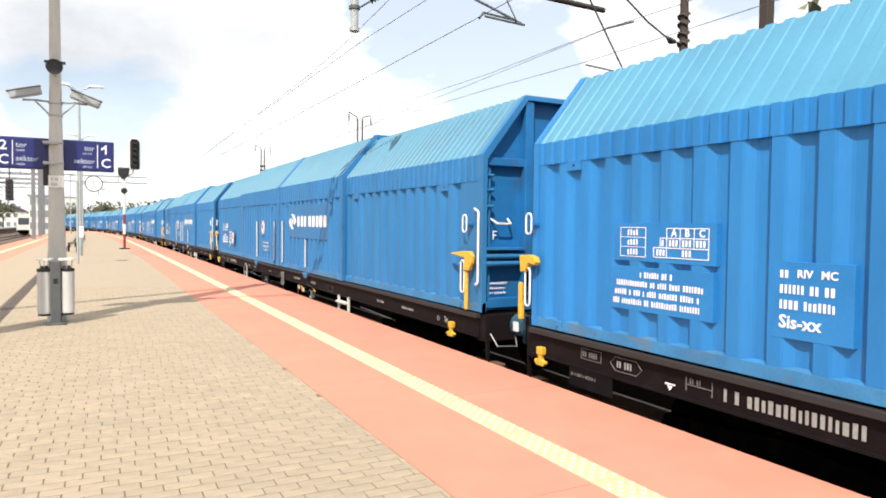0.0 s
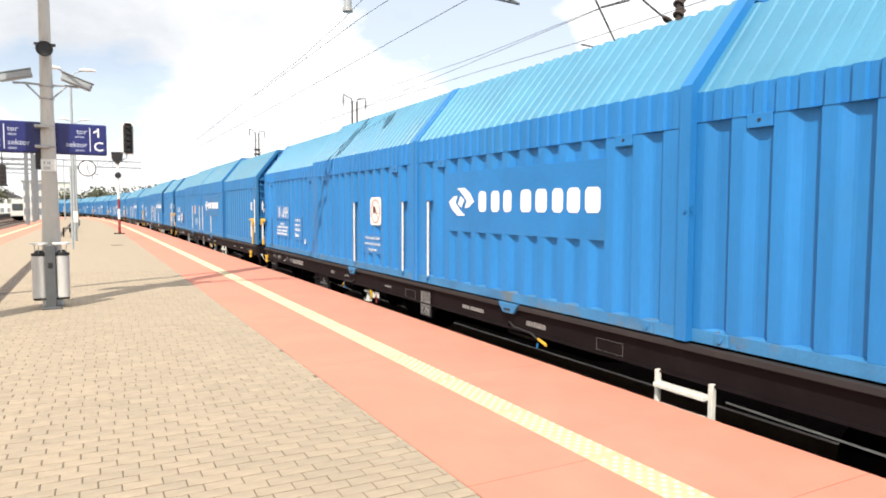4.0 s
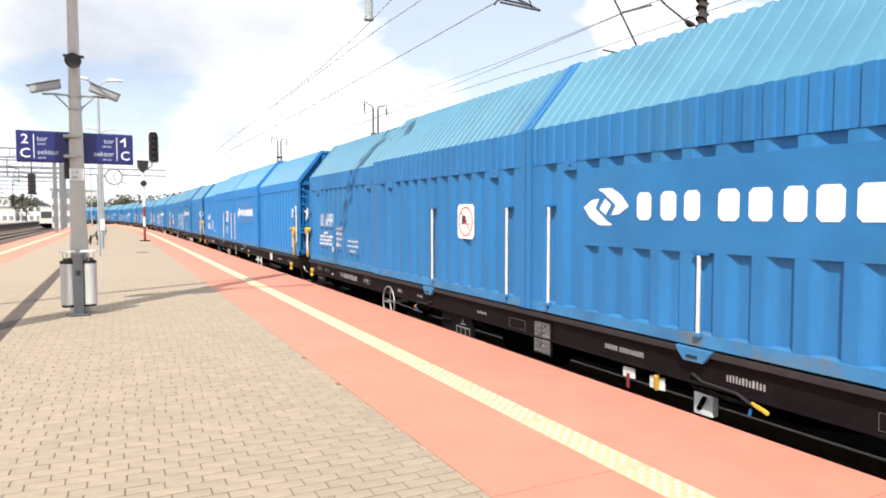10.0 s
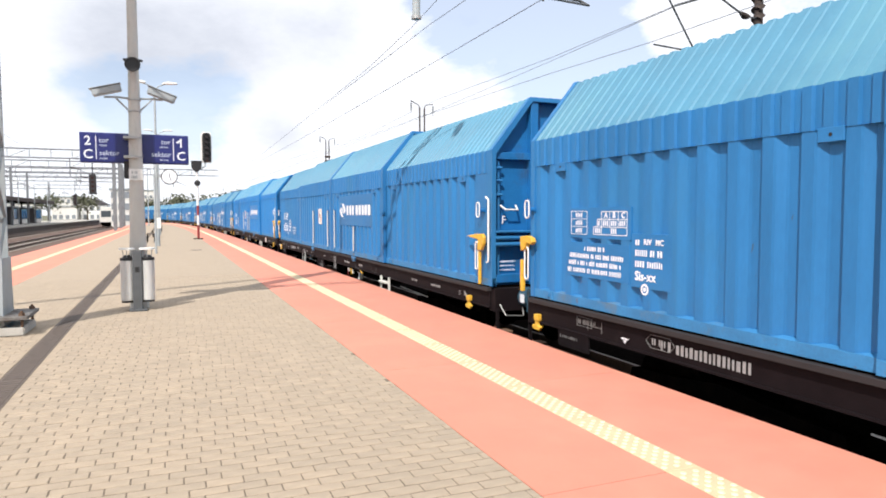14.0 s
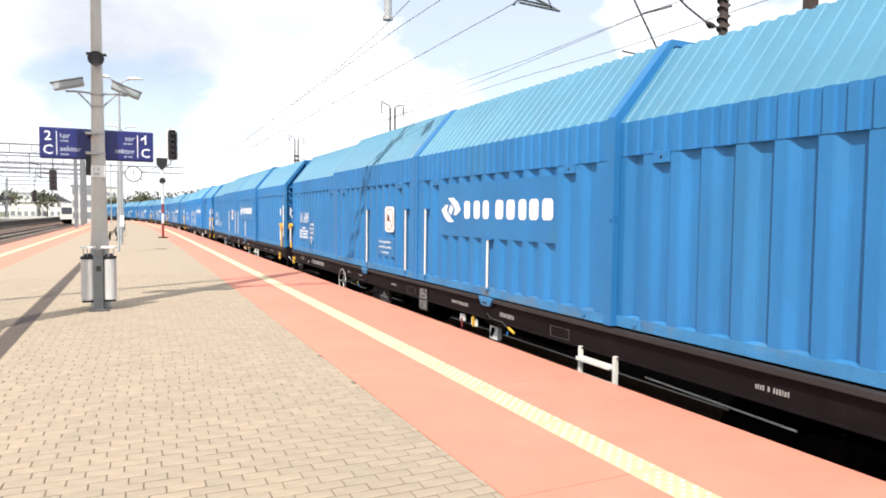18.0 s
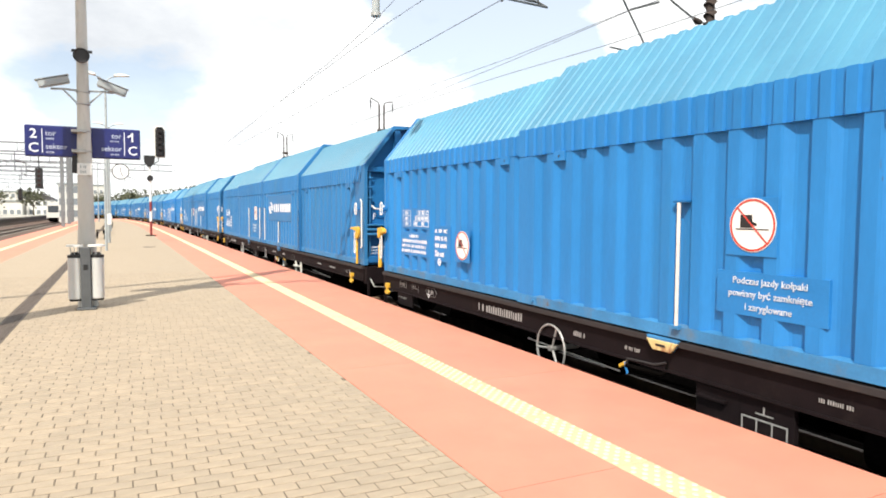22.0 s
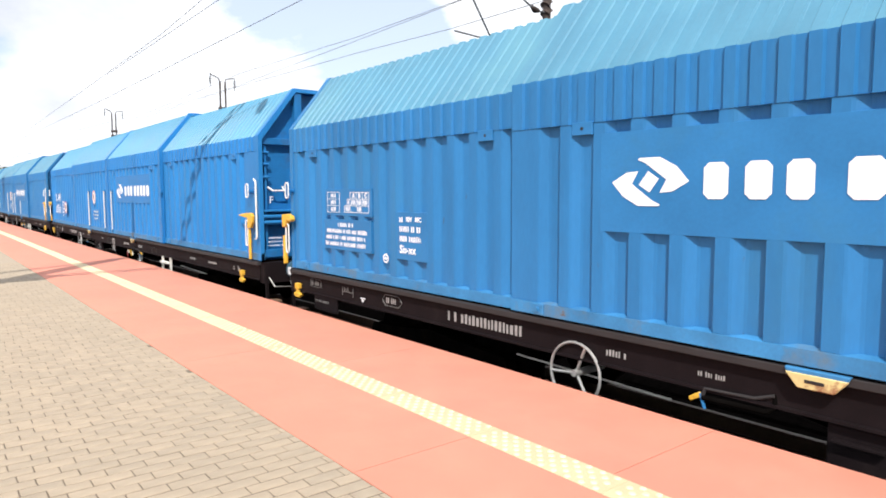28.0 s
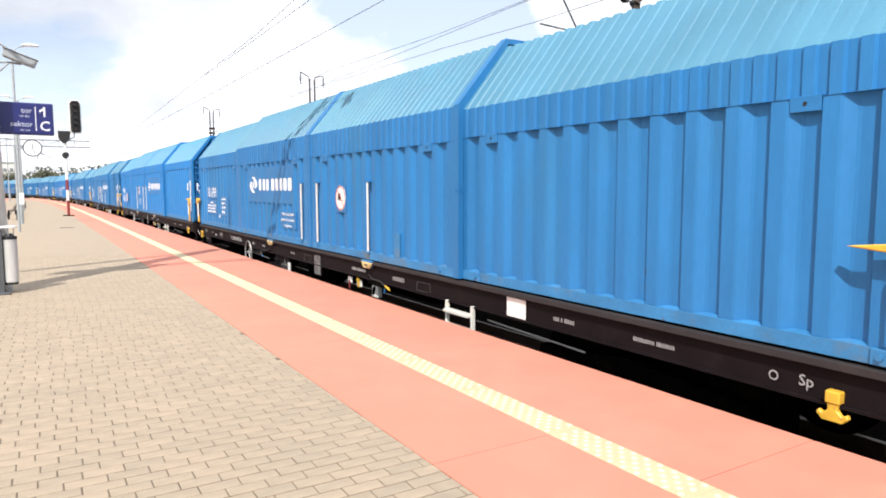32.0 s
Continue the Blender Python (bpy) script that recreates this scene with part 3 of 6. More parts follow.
def build_wagon(label):
    paint, roof_paint, rise = STYLES[STYLE[0]]
    w = thing("freight_wagon", Matrix(), label, "freight wagon", "wagons of the freight train")
    for s0, s1, first, prof in HOODS:
        walls, roof = corrugated(s0, s1, first, *prof, rise)
        hood = part("hood_roof", roof, roof_paint, w, "faded blue corrugated roof, coloured paler for sky light")
        for side in walls:
            part("ribbed_side", side, paint, hood, "blue ribbed steel side")
        for sg in (-1, 1):
            part("bottom_rail", bottom_rail(s0, s1, prof[0], sg), M_BLUE_DIRTY, hood, "dusty scuffed blue lower rail")
    for s0, s1, prof, g in ((0.0, 0.09, SMALL, 0.008), (19.0, 19.09, SMALL, 0.008), (9.18, 9.27, LARGE, 0.014), (9.29, 9.38, LARGE, 0.014), (14.06, 14.17, LARGE, 0.022)):
        part("hood_rim", hood_rim(s0, s1, *prof, grow=g), paint, w)
    # end walls, set back inside the hoods
    for s, sg in ((0.16, 1), (18.93, -1)):
        hw, eave, tu, tz = SMALL
        bm = bmesh.new()
        prism(bm, [(-hw + .03, wz(0.46)), (hw - .03, wz(0.46)), (hw - .03, wz(eave - .02)), (tu, wz(tz - .03)), (-tu, wz(tz - .03)), (-hw + .03, wz(eave - .02))], "y", wy(s) - 0.02, wy(s) + 0.02)
        wall = part("end_wall", bm, M_BLUE_END, w, "end wall in blue darkened for shade, with grimy patches")
        ye = wy(s) + sg * 0.02
        for u in (-0.72, 0.72):
            part("post", rbox(u - 0.06, u + 0.06, min(ye, ye + sg * .12), max(ye, ye + sg * .12), wz(0.46), wz(tz - 0.06)), M_BLUE_END, wall)
        for z, hh, wide in ((2.30, 0.05, hw - .05), (1.58, 0.035, 0.655), (1.12, 0.03, 0.655), (0.56, 0.06, hw - .05)):
            part("cross_beam", rbox(-wide, wide, min(ye, ye + sg * .09), max(ye, ye + sg * .09), wz(z - hh), wz(z + hh)), M_BLUE_END, wall)
        for sd in (-1, 1):
            for z in (1.05, 1.14):
                part("step_bar", rod(bmesh.new(), (sd * 1.36, ye + sg * .13, wz(z)), (sd * 0.80, ye + sg * .13, wz(z)), 0.030, n=10), paint, wall)
            a, b = sorted((sd * 1.36, sd * 0.80))
            part("step_ledge", rbox(a, b, min(ye, ye + sg * .17), max(ye, ye + sg * .17), wz(1.215), wz(1.245), 0.005), paint, wall)
            a, b = sorted((sd * 1.30, sd * 1.25))
            part("corner_angle", rbox(a, b, min(ye, ye + sg * .06), max(ye, ye + sg * .06), wz(0.62), wz(2.24), 0.005), paint, wall)
            part("climbing_handle", pipe(bmesh.new(), [(sd * 1.22, ye + sg * .01, wz(1.60)), (sd * 1.19, ye + sg * .13, wz(1.54)), (sd * 1.0, ye + sg * .13, wz(1.54)), (sd * .97, ye + sg * .01, wz(1.60))], 0.014), M_WHITE, wall, "white climbing handle")
            for z in (1.75, 1.95, 2.13):
                part("rung", rod(bmesh.new(), (sd * 1.36, ye + sg * .07, wz(z)), (sd * 1.22, ye + sg * .07, wz(z)), 0.02, n=8), paint, wall)
    # underframe
    for sg in (-1, 1):
        poly = [(1.30, 0.43), (1.44, 0.43), (1.44, 0.40), (1.40, 0.40), (1.40, 0.168), (1.425, 0.165), (1.425, 0.148), (1.30, 0.15)]
        bm = prism(bmesh.new(), [(sg * u, wz(z)) for u, z in poly], "y", wy(19.0), wy(0.02))
        sb = part("solebar", bm, M_FRAME, w)
        a, b = sorted((sg * 1.36, sg * 1.452))
        part("top_flange", rbox(a, b, wy(19.02), wy(0.0), wz(0.385), wz(0.437), 0.004), M_FLANGE, sb, "dusty brown flange")
        # deep-bellied middle beam
        a, b = sorted((sg * 0.42, sg * 0.50))
        bm = prism(bmesh.new(), [(wy(18.8), wz(0.4)), (wy(0.2), wz(0.4)), (wy(0.2), wz(0.05)), (wy(5.6), wz(0.0)), (wy(7), wz(-0.25)), (wy(12), wz(-0.25)), (wy(13.5), wz(0.0)), (wy(18.8), wz(0.05))], "x", a, b)
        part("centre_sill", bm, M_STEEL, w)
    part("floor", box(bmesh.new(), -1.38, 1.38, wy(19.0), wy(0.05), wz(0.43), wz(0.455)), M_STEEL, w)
    for s in (-0.03, 19.02):
        part("headstock", rbox(-1.38, 1.38, wy(s) - 0.10, wy(s) + 0.10, wz(0.10), wz(0.43), 0.01), M_FRAME, w)
    for s, sg in ((-0.13, 1), (19.12, -1)):
        for u in (-0.875, 0.875):
            y = wy(s)
            bf = part("buffer", rod(rod(bmesh.new(), (u, y, wz(0.29)), (u, y + sg * 0.22, wz(0.29)), 0.145, 0.135, n=18), (u, y + sg * .2, wz(.29)), (u, y + sg * 0.37, wz(0.29)), 0.095, n=18), M_BUFFER, w)
            part("buffer_head", bev(box(bmesh.new(), u - 0.22, u + 0.22, min(y + sg * .37, y + sg * .41), max(y + sg * .37, y + sg * .41), wz(0.12), wz(0.46)), 0.02, 2), M_BUFFER, bf)
        part("draw_hook", rod(bmesh.new(), (0, wy(s), wz(0.29)), (0, wy(s) + sg * 0.33, wz(0.27)), 0.05, 0.03), M_STEEL, w)
        for u in (-1.0, 1.0):
            hg = part("step_hanger", rbox(u * 1.34 - 0.025, u * 1.34 + 0.025, wy(s) - 0.012, wy(s) + 0.012, wz(-0.16), wz(0.14), 0.004), M_FRAME, w)
            part("step_board", rbox(u * 1.30 - 0.16, u * 1.30 + 0.16, wy(s) - 0.10, wy(s) + 0.10, wz(-0.19), wz(-0.16), 0.005), M_RUST, hg, "worn brown step board")
            part("shunter_handle", pipe(bmesh.new(), [(u * 1.30, wy(s), wz(0.20)), (u * 1.26, wy(s) + sg * .10, wz(.06)), (u * .98, wy(s) + sg * .10, wz(.04)), (u * .94, wy(s), wz(0.18))], 0.009), M_ZINC, w, "grey shunter's handle")
    # bogies
    for s in (2.75, 16.35):
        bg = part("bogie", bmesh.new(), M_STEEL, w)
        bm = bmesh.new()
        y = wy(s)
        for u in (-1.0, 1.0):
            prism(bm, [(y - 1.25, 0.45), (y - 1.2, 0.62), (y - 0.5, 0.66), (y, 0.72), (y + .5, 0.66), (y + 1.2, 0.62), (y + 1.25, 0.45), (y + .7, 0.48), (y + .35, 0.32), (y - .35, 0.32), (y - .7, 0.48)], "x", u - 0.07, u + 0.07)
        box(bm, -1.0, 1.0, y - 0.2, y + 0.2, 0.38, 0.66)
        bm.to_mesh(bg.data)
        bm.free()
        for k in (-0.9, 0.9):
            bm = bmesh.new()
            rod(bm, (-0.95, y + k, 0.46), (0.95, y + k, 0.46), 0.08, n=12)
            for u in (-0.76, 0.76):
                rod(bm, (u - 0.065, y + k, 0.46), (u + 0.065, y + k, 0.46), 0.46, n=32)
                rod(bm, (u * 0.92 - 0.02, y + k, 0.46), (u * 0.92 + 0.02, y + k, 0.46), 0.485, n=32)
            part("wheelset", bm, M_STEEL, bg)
    return w


# fittings on the side that faces the platform; all at -x in the wagon's space
SIDE = Matrix(((0, 0, -1, 0), (-1, 0, 0, 0), (0, 1, 0, 0), (0, 0, 0, 1)))


def on_side(s, z, u=BODY + 0.004):
    """From a flat drawing (right, up, out) to the wagon's side at s, z."""
    return Matrix.Translation((-u, wy(s), wz(z))) @ SIDE


def flat(bm, poly, lift=0.0):
    f = bm.faces.new([bm.verts.new((x, y, lift)) for x, y in poly])
    return f


def bar2(bm, x0, x1, y0, y1, lift=0.0):
    flat(bm, ((x0, y0), (x1, y0), (x1, y1), (x0, y1)), lift)


def thick(bm, d=0.002):
    """Gives flat drawings a little thickness."""
    r = bmesh.ops.extrude_face_region(bm, geom=bm.faces[:])
    bmesh.ops.translate(bm, verts=[v for v in r["geom"] if isinstance(v, bmesh.types.BMVert)], vec=(0, 0, d))
    bmesh.ops.recalc_face_normals(bm, faces=bm.faces[:])
    return bm


MESHES = {}


def mark(key, make, mat):
    """The shared mesh of a fitting; what is painted like the wagon takes the wagon's own blue."""
    if mat is M_BLUE:
        key, mat = key + "_" + STYLE[0], STYLES[STYLE[0]][0]
    if key not in MESHES:
        MESHES[key] = mesh_of(make(), key, mat)
    return MESHES[key]


def put(w, name, key, make, mat, m, label=""):
    """A fitting on wagon w; fittings of one key share a mesh."""
    ob = part(name, mark(key, make, mat), None, w, label)
    ob.matrix_basis = m
    return ob


def panel_mesh(wd, ht, d=0.005):
    return lambda: rbox(-wd / 2, wd / 2, -ht / 2, ht / 2, -0.07, d, 0.0012)


def emblem_mesh():
    bm = bmesh.new()
    leaf = ((-1, 0), (-0.6, 0.4), (-0.28, 0.45), (-0.45, -0.08), (0.10, -0.78), (0.3, -0.93), (0.25, -1), (-0.28, -1), (-0.7, -0.6))
    for sg in (1, -1):
        flat(bm, [(sg * x * 0.315, sg * y * 0.172) for x, y in leaf])
    flat(bm, [(x * 0.315, y * 0.172) for x, y in ((-0.26, -0.12), (-0.02, 0.44), (0.26, 0.12), (0.02, -0.44))])
    return thick(bm)


def block_mesh(x1):
    """One plain white block, as tall as the painted name."""
    bm = bmesh.new()
    h, c = 0.12, 0.035
    flat(bm, ((c, -h), (x1 - c, -h), (x1, -h + c), (x1, h - c), (x1 - c, h), (c, h), (0, h - c), (0, -h + c)))
    return thick(bm)


def rows_mesh(rows, seed=1):
    """Unreadable writing as plain bars: rows of (x0, x1, y, height)."""
    def make():
        rnd = random.Random(seed)
        bm = bmesh.new()
        for x0, x1, y, h in rows:
            x = x0
            while x < x1 - h:
                wd = h * rnd.uniform(0.22, 0.42)
                k = rnd.choice((0.5, 0.5, 0.38))
                bar2(bm, x, min(x1, x + wd), y - h * 0.5, y + h * k)
                x += wd + h * (0.75 if rnd.random() < 0.16 else 0.24)
        return thick(bm)
    return make


def frame_table_mesh(wd, ht, cols, rows, thin=1.0):
    def make():
        bm = bmesh.new()
        q = 0.008 * thin
        for i in range(cols + 1):
            x = -wd / 2 + wd * i / cols
            bar2(bm, x - q / 2, x + q / 2, -ht / 2, ht / 2, 0.0)
        for j in range(rows + 1):
            y = -ht / 2 + ht * j / rows
            bar2(bm, -wd / 2, wd / 2, y - q / 2, y + q / 2, 0.001)
        rnd = random.Random(cols * 7 + rows)
        for i in range(cols):
            for j in range(rows):
                cx, cy = -wd / 2 + wd * (i + .5) / cols, -ht / 2 + ht * (j + .5) / rows
                n = rnd.choice((1, 2, 2, 3)) if cols > 1 else 4
                c = ht / rows * 0.30
                for k in range(n):
                    x = cx + (k - (n - 1) / 2) * c * 1.35
                    bar2(bm, x - c * 0.42, x + c * 0.30, cy - c, cy + c * rnd.choice((1.0, 1.0, 0.7)), 0.0015)
        return thick(bm)
    return make


def disc(bm, r, n=40, lift=0.0, hole=0.0):
    a = [(r * math.cos(2 * math.pi * i / n), r * math.sin(2 * math.pi * i / n)) for i in range(n)]
    if not hole:
        flat(bm, a, lift)
    else:
        o = [bm.verts.new((x, y, lift)) for x, y in a]
        k = [bm.verts.new((x * hole / r, y * hole / r, lift)) for x, y in a]
        for i in range(n):
            bm.faces.new((o[i], o[(i + 1) % n], k[(i + 1) % n], k[i]))
    return bm


def warning_sign(w, s, z, square, r=0.19):
    lab = "white round no-entry pictogram with a red rim"
    if square:
        def plate():
            return thick(flat_cut(0.225, 0.045), 0.004)
        base = put(w, "warning_sign", "sign_plate", plate, M_WHITE, on_side(s, z, BODY + 0.004), lab)
    else:
        back = put(w, "sign_backing", "sign_backing", lambda: rbox(-0.225, 0.205, -0.225, 0.20, -0.004, 0.002, 0.002), M_BLUE, on_side(s, z, BODY + 0.001), "flat blue backing plate")
        base = put(w, "warning_sign", "sign_disc", lambda: thick(disc(bmesh.new(), r + 0.006), 0.004), M_WHITE, on_side(s, z, BODY + 0.004), lab)
    for name, key, make, mat in (("red_rim", "sign_rim", lambda: thick(disc(bmesh.new(), 0.19, hole=0.175), 0.002), M_RED),
                                 ("dark_figure", "sign_figure", sign_figure, M_BLACK), ("red_slash", "sign_slash", sign_slash, M_RED)):
        ob = part(name, mark(key, make, mat), None, base)
        ob.matrix_basis = Matrix.Translation((0, 0, {"red_rim": 0.005, "dark_figure": 0.005, "red_slash": 0.007}[name]))
    return base


def flat_cut(h, c):
    bm = bmesh.new()
    flat(bm, ((-h + c, -h), (h - c, -h), (h, -h + c), (h, h - c), (h - c, h), (-h + c, h), (-h, h - c), (-h, -h + c)))
    return bm


def sign_figure():
    bm = bmesh.new()
    bar2(bm, -0.10, 0.0, -0.02, 0.075)
    flat(bm, ((-0.01, 0.0), (0.04, -0.005), (0.04, 0.012), (-0.01, 0.03)))
    bar2(bm, -0.14, 0.14, -0.034, -0.026)
    return thick(bm)


def sign_slash():
    bm = bmesh.new()
    flat(bm, ((-0.126, 0.118), (-0.118, 0.126), (0.126, -0.118), (0.118, -0.126)))
    return thick(bm)


def words(w, s, z, lines, size, hw=BODY - 0.0105):
    """A painted notice on a flat plate that bridges the ribs."""
    pn = put(w, "notice_panel", f"notice_panel{hw:.2f}", panel_mesh(0.90, 0.32), M_BLUE, on_side(s, z - size * 1.35, hw), "flush blue plate with white wording")
    for k, line in enumerate(lines):
        key = f"w{size}_" + line
        if key not in MESHES:
            MESHES[key] = letters(line, size, bold=0.008)
            MESHES[key].materials.append(M_FAINT)
        ob = part("wording", MESHES[key], None, pn, "white painted wording")
        ob.matrix_basis = Matrix.Translation((0, size * 1.35 * (1 - k), 0.009))


NOTICE = ("Podczas jazdy kołpaki", "powinny być zamknięte", "i zaryglowane")


def logo(w, e0, shift=-0.065, low=0.37):
    """The carrier's emblem and name as plain white shapes on a raised blue panel, from e0 on."""
    pn = put(w, "logo_panel", f"logo_panel{low}", lambda: rbox(-1.525, 1.525, -low, 0.37, -0.07, 0.005, 0.0012), M_BLUE, on_side(e0 + 1.425, 1.57, BODY - 0.0105), "flush flat blue panel with a white emblem")
    ob = part("emblem", mark("emblem", emblem_mesh, M_MARK), None, pn, "white leaf-shaped emblem")
    ob.matrix_basis = Matrix.Translation((-1.425 + 0.325, 0.0, 0.008))
    for k, (x, wide) in enumerate(((0.81, 0.17), (1.09, 0.17), (1.345, 0.16), (1.68, 0.19), (1.95, 0.19), (2.23, 0.17), (2.465, 0.19), (2.73, 0.21))):
        ob = part("name_block", mark(f"block{wide}", lambda: block_mesh(wide), M_MARK), None, pn, "plain white block" if k == 0 else "")
        ob.matrix_basis = Matrix.Translation((-1.425 + x + shift, 0.0, 0.008))


def stepped_table():
    """The load table: three headed columns over rows that widen to the left."""
    bm = bmesh.new()
    t = 0.007
    for x0, y in ((-0.14, 0.12), (-0.21, 0.04), (-0.28, -0.04), (-0.28, -0.12)):
        bar2(bm, x0, 0.28, y - t / 2, y + t / 2)
    for x, y0, y1 in ((-0.14, -0.12, 0.12), (0.0, -0.04, 0.12), (0.14, -0.04, 0.12), (0.28, -0.12, 0.12), (-0.21, -0.04, 0.04), (-0.28, -0.12, -0.04)):
        bar2(bm, x - t / 2, x + t / 2, y0, y1, 0.001)
    for x, y, n in ((-0.195, 0.0, 1), (-0.115, 0.0, 3), (0.02, 0.0, 3), (0.16, 0.0, 3), (-0.25, -0.08, 3), (0.02, -0.08, 3)):
        for k in range(n):
            bar2(bm, x + 0.034 * k, x + 0.034 * k + 0.02, y - 0.026, y + 0.026)
    return thick(bm)


def lettering(parent, text, size, x, y):
    key = f"let{size}_" + text
    if key not in MESHES:
        MESHES[key] = letters(text, size, align="LEFT", bold=0.018)
        MESHES[key].materials.append(M_MARK)
    ob = part("wording", MESHES[key], None, parent, "white painted letters")
    ob.matrix_basis = Matrix.Translation((x, y, 0.008))


def data_panels(w, i):
    """White tables, address rows and number rows; where they stand differs a little between wagons."""
    hw = 1.3955
    a, b, n = (1.475, 2.0, 3.10) if i == 0 else {1: (1.02, 1.56, 2.29), 2: (1.04, 1.59, 2.22), 3: (1.00, 1.56, 2.30)}.get(i, (1.10, 1.66, 2.40) if i % 4 else (1.19, 1.74, 2.86))
    c = (a - 0.18 + b + 0.30) / 2
    pn = put(w, "data_panel", "data_panel", panel_mesh(1.10, 0.33), M_BLUE, on_side(c, 1.385, hw), "raised blue panel with white tables")
    for key, dx, wd, ht, k, r in (("tab_a", c - a, 0.30, 0.25, 1, 3), ("tab_b", c - b, 0.56, 0.24, 4, 3)):
        ob = part("table", mark(key, stepped_table if key == "tab_b" else frame_table_mesh(wd, ht, k, r, 0.7), M_MARK), None, pn, "white outlined table")
        ob.matrix_basis = Matrix.Translation((-dx, 0, 0.008))
    for k, letter in enumerate("ABC"):
        lettering(pn, letter, 0.085, b - c - 0.095 + 0.14 * k, 0.08)
    pn = put(w, "address_panel", "address_panel", panel_mesh(1.12, 0.38), M_BLUE, on_side(c - 0.03, 0.98, hw), "raised blue panel with white writing")
    ob = part("writing", mark("addr", rows_mesh(((-0.20, 0.20, 0.125, 0.050), (-0.48, 0.50, 0.045, 0.050), (-0.50, 0.51, -0.035, 0.050), (-0.52, 0.48, -0.115, 0.050)), 3), M_MARK), None, pn, "white bars of writing")
    ob.matrix_basis = Matrix.Translation((0, 0, 0.008))
    pn = put(w, "number_panel", "number_panel", panel_mesh(0.56, 0.52), M_BLUE, on_side(n, 1.03, hw), "raised blue panel with white writing")
    ob = part("writing", mark("numb", rows_mesh(((-0.22, -0.12, 0.18, 0.06), (-0.22, 0.20, 0.075, 0.06), (-0.22, 0.22, -0.03, 0.06)), 5), M_MARK), None, pn, "white bars of writing")
    ob.matrix_basis = Matrix.Translation((0, 0, 0.008))
    lettering(pn, "RIV", 0.075, -0.10, 0.18)
    lettering(pn, "MC", 0.075, 0.065, 0.18)
    lettering(pn, "Sis-xx", 0.125, -0.225, -0.15)
    put(w, "small_round_mark", "small_round", lambda: thick(disc(disc(bmesh.new(), 0.055, 20, hole=0.035), 0.02, 12)), M_MARK, on_side(n + 0.55 if i == 0 else n - 0.5 if i in (1, 4) else n - 0.08, 0.76, hw + 0.006))
    if i % 4 == 3:
        warning_sign(w, 3.11 if i != 3 else 3.04, 1.04, False)


def side_bars(w, bars):
    for s, z0, z1 in bars:
        b = put(w, "locking_bar", f"lock{z1:.2f}", lambda: rod(bmesh.new(), (0, z0 - z1, 0.02), (0, 0, 0.02), 0.0155, n=10), M_BAR, on_side(s, z1, BODY), "white upright locking bar")
        part("bar_hood", mark("bar_hood", lambda: rbox(-0.06, 0.08, 0.0, 0.02, -0.05, 0.03, 0.003), M_BLUE_END), None, b)
        ob = part("bar_foot", mark("bar_foot", lambda: rbox(-0.032, 0.032, -0.022, 0.012, -0.02, 0.04, 0.005), M_BLUE_DIRTY), None, b)
        ob.matrix_basis = Matrix.Translation((0, z0 - z1, 0))


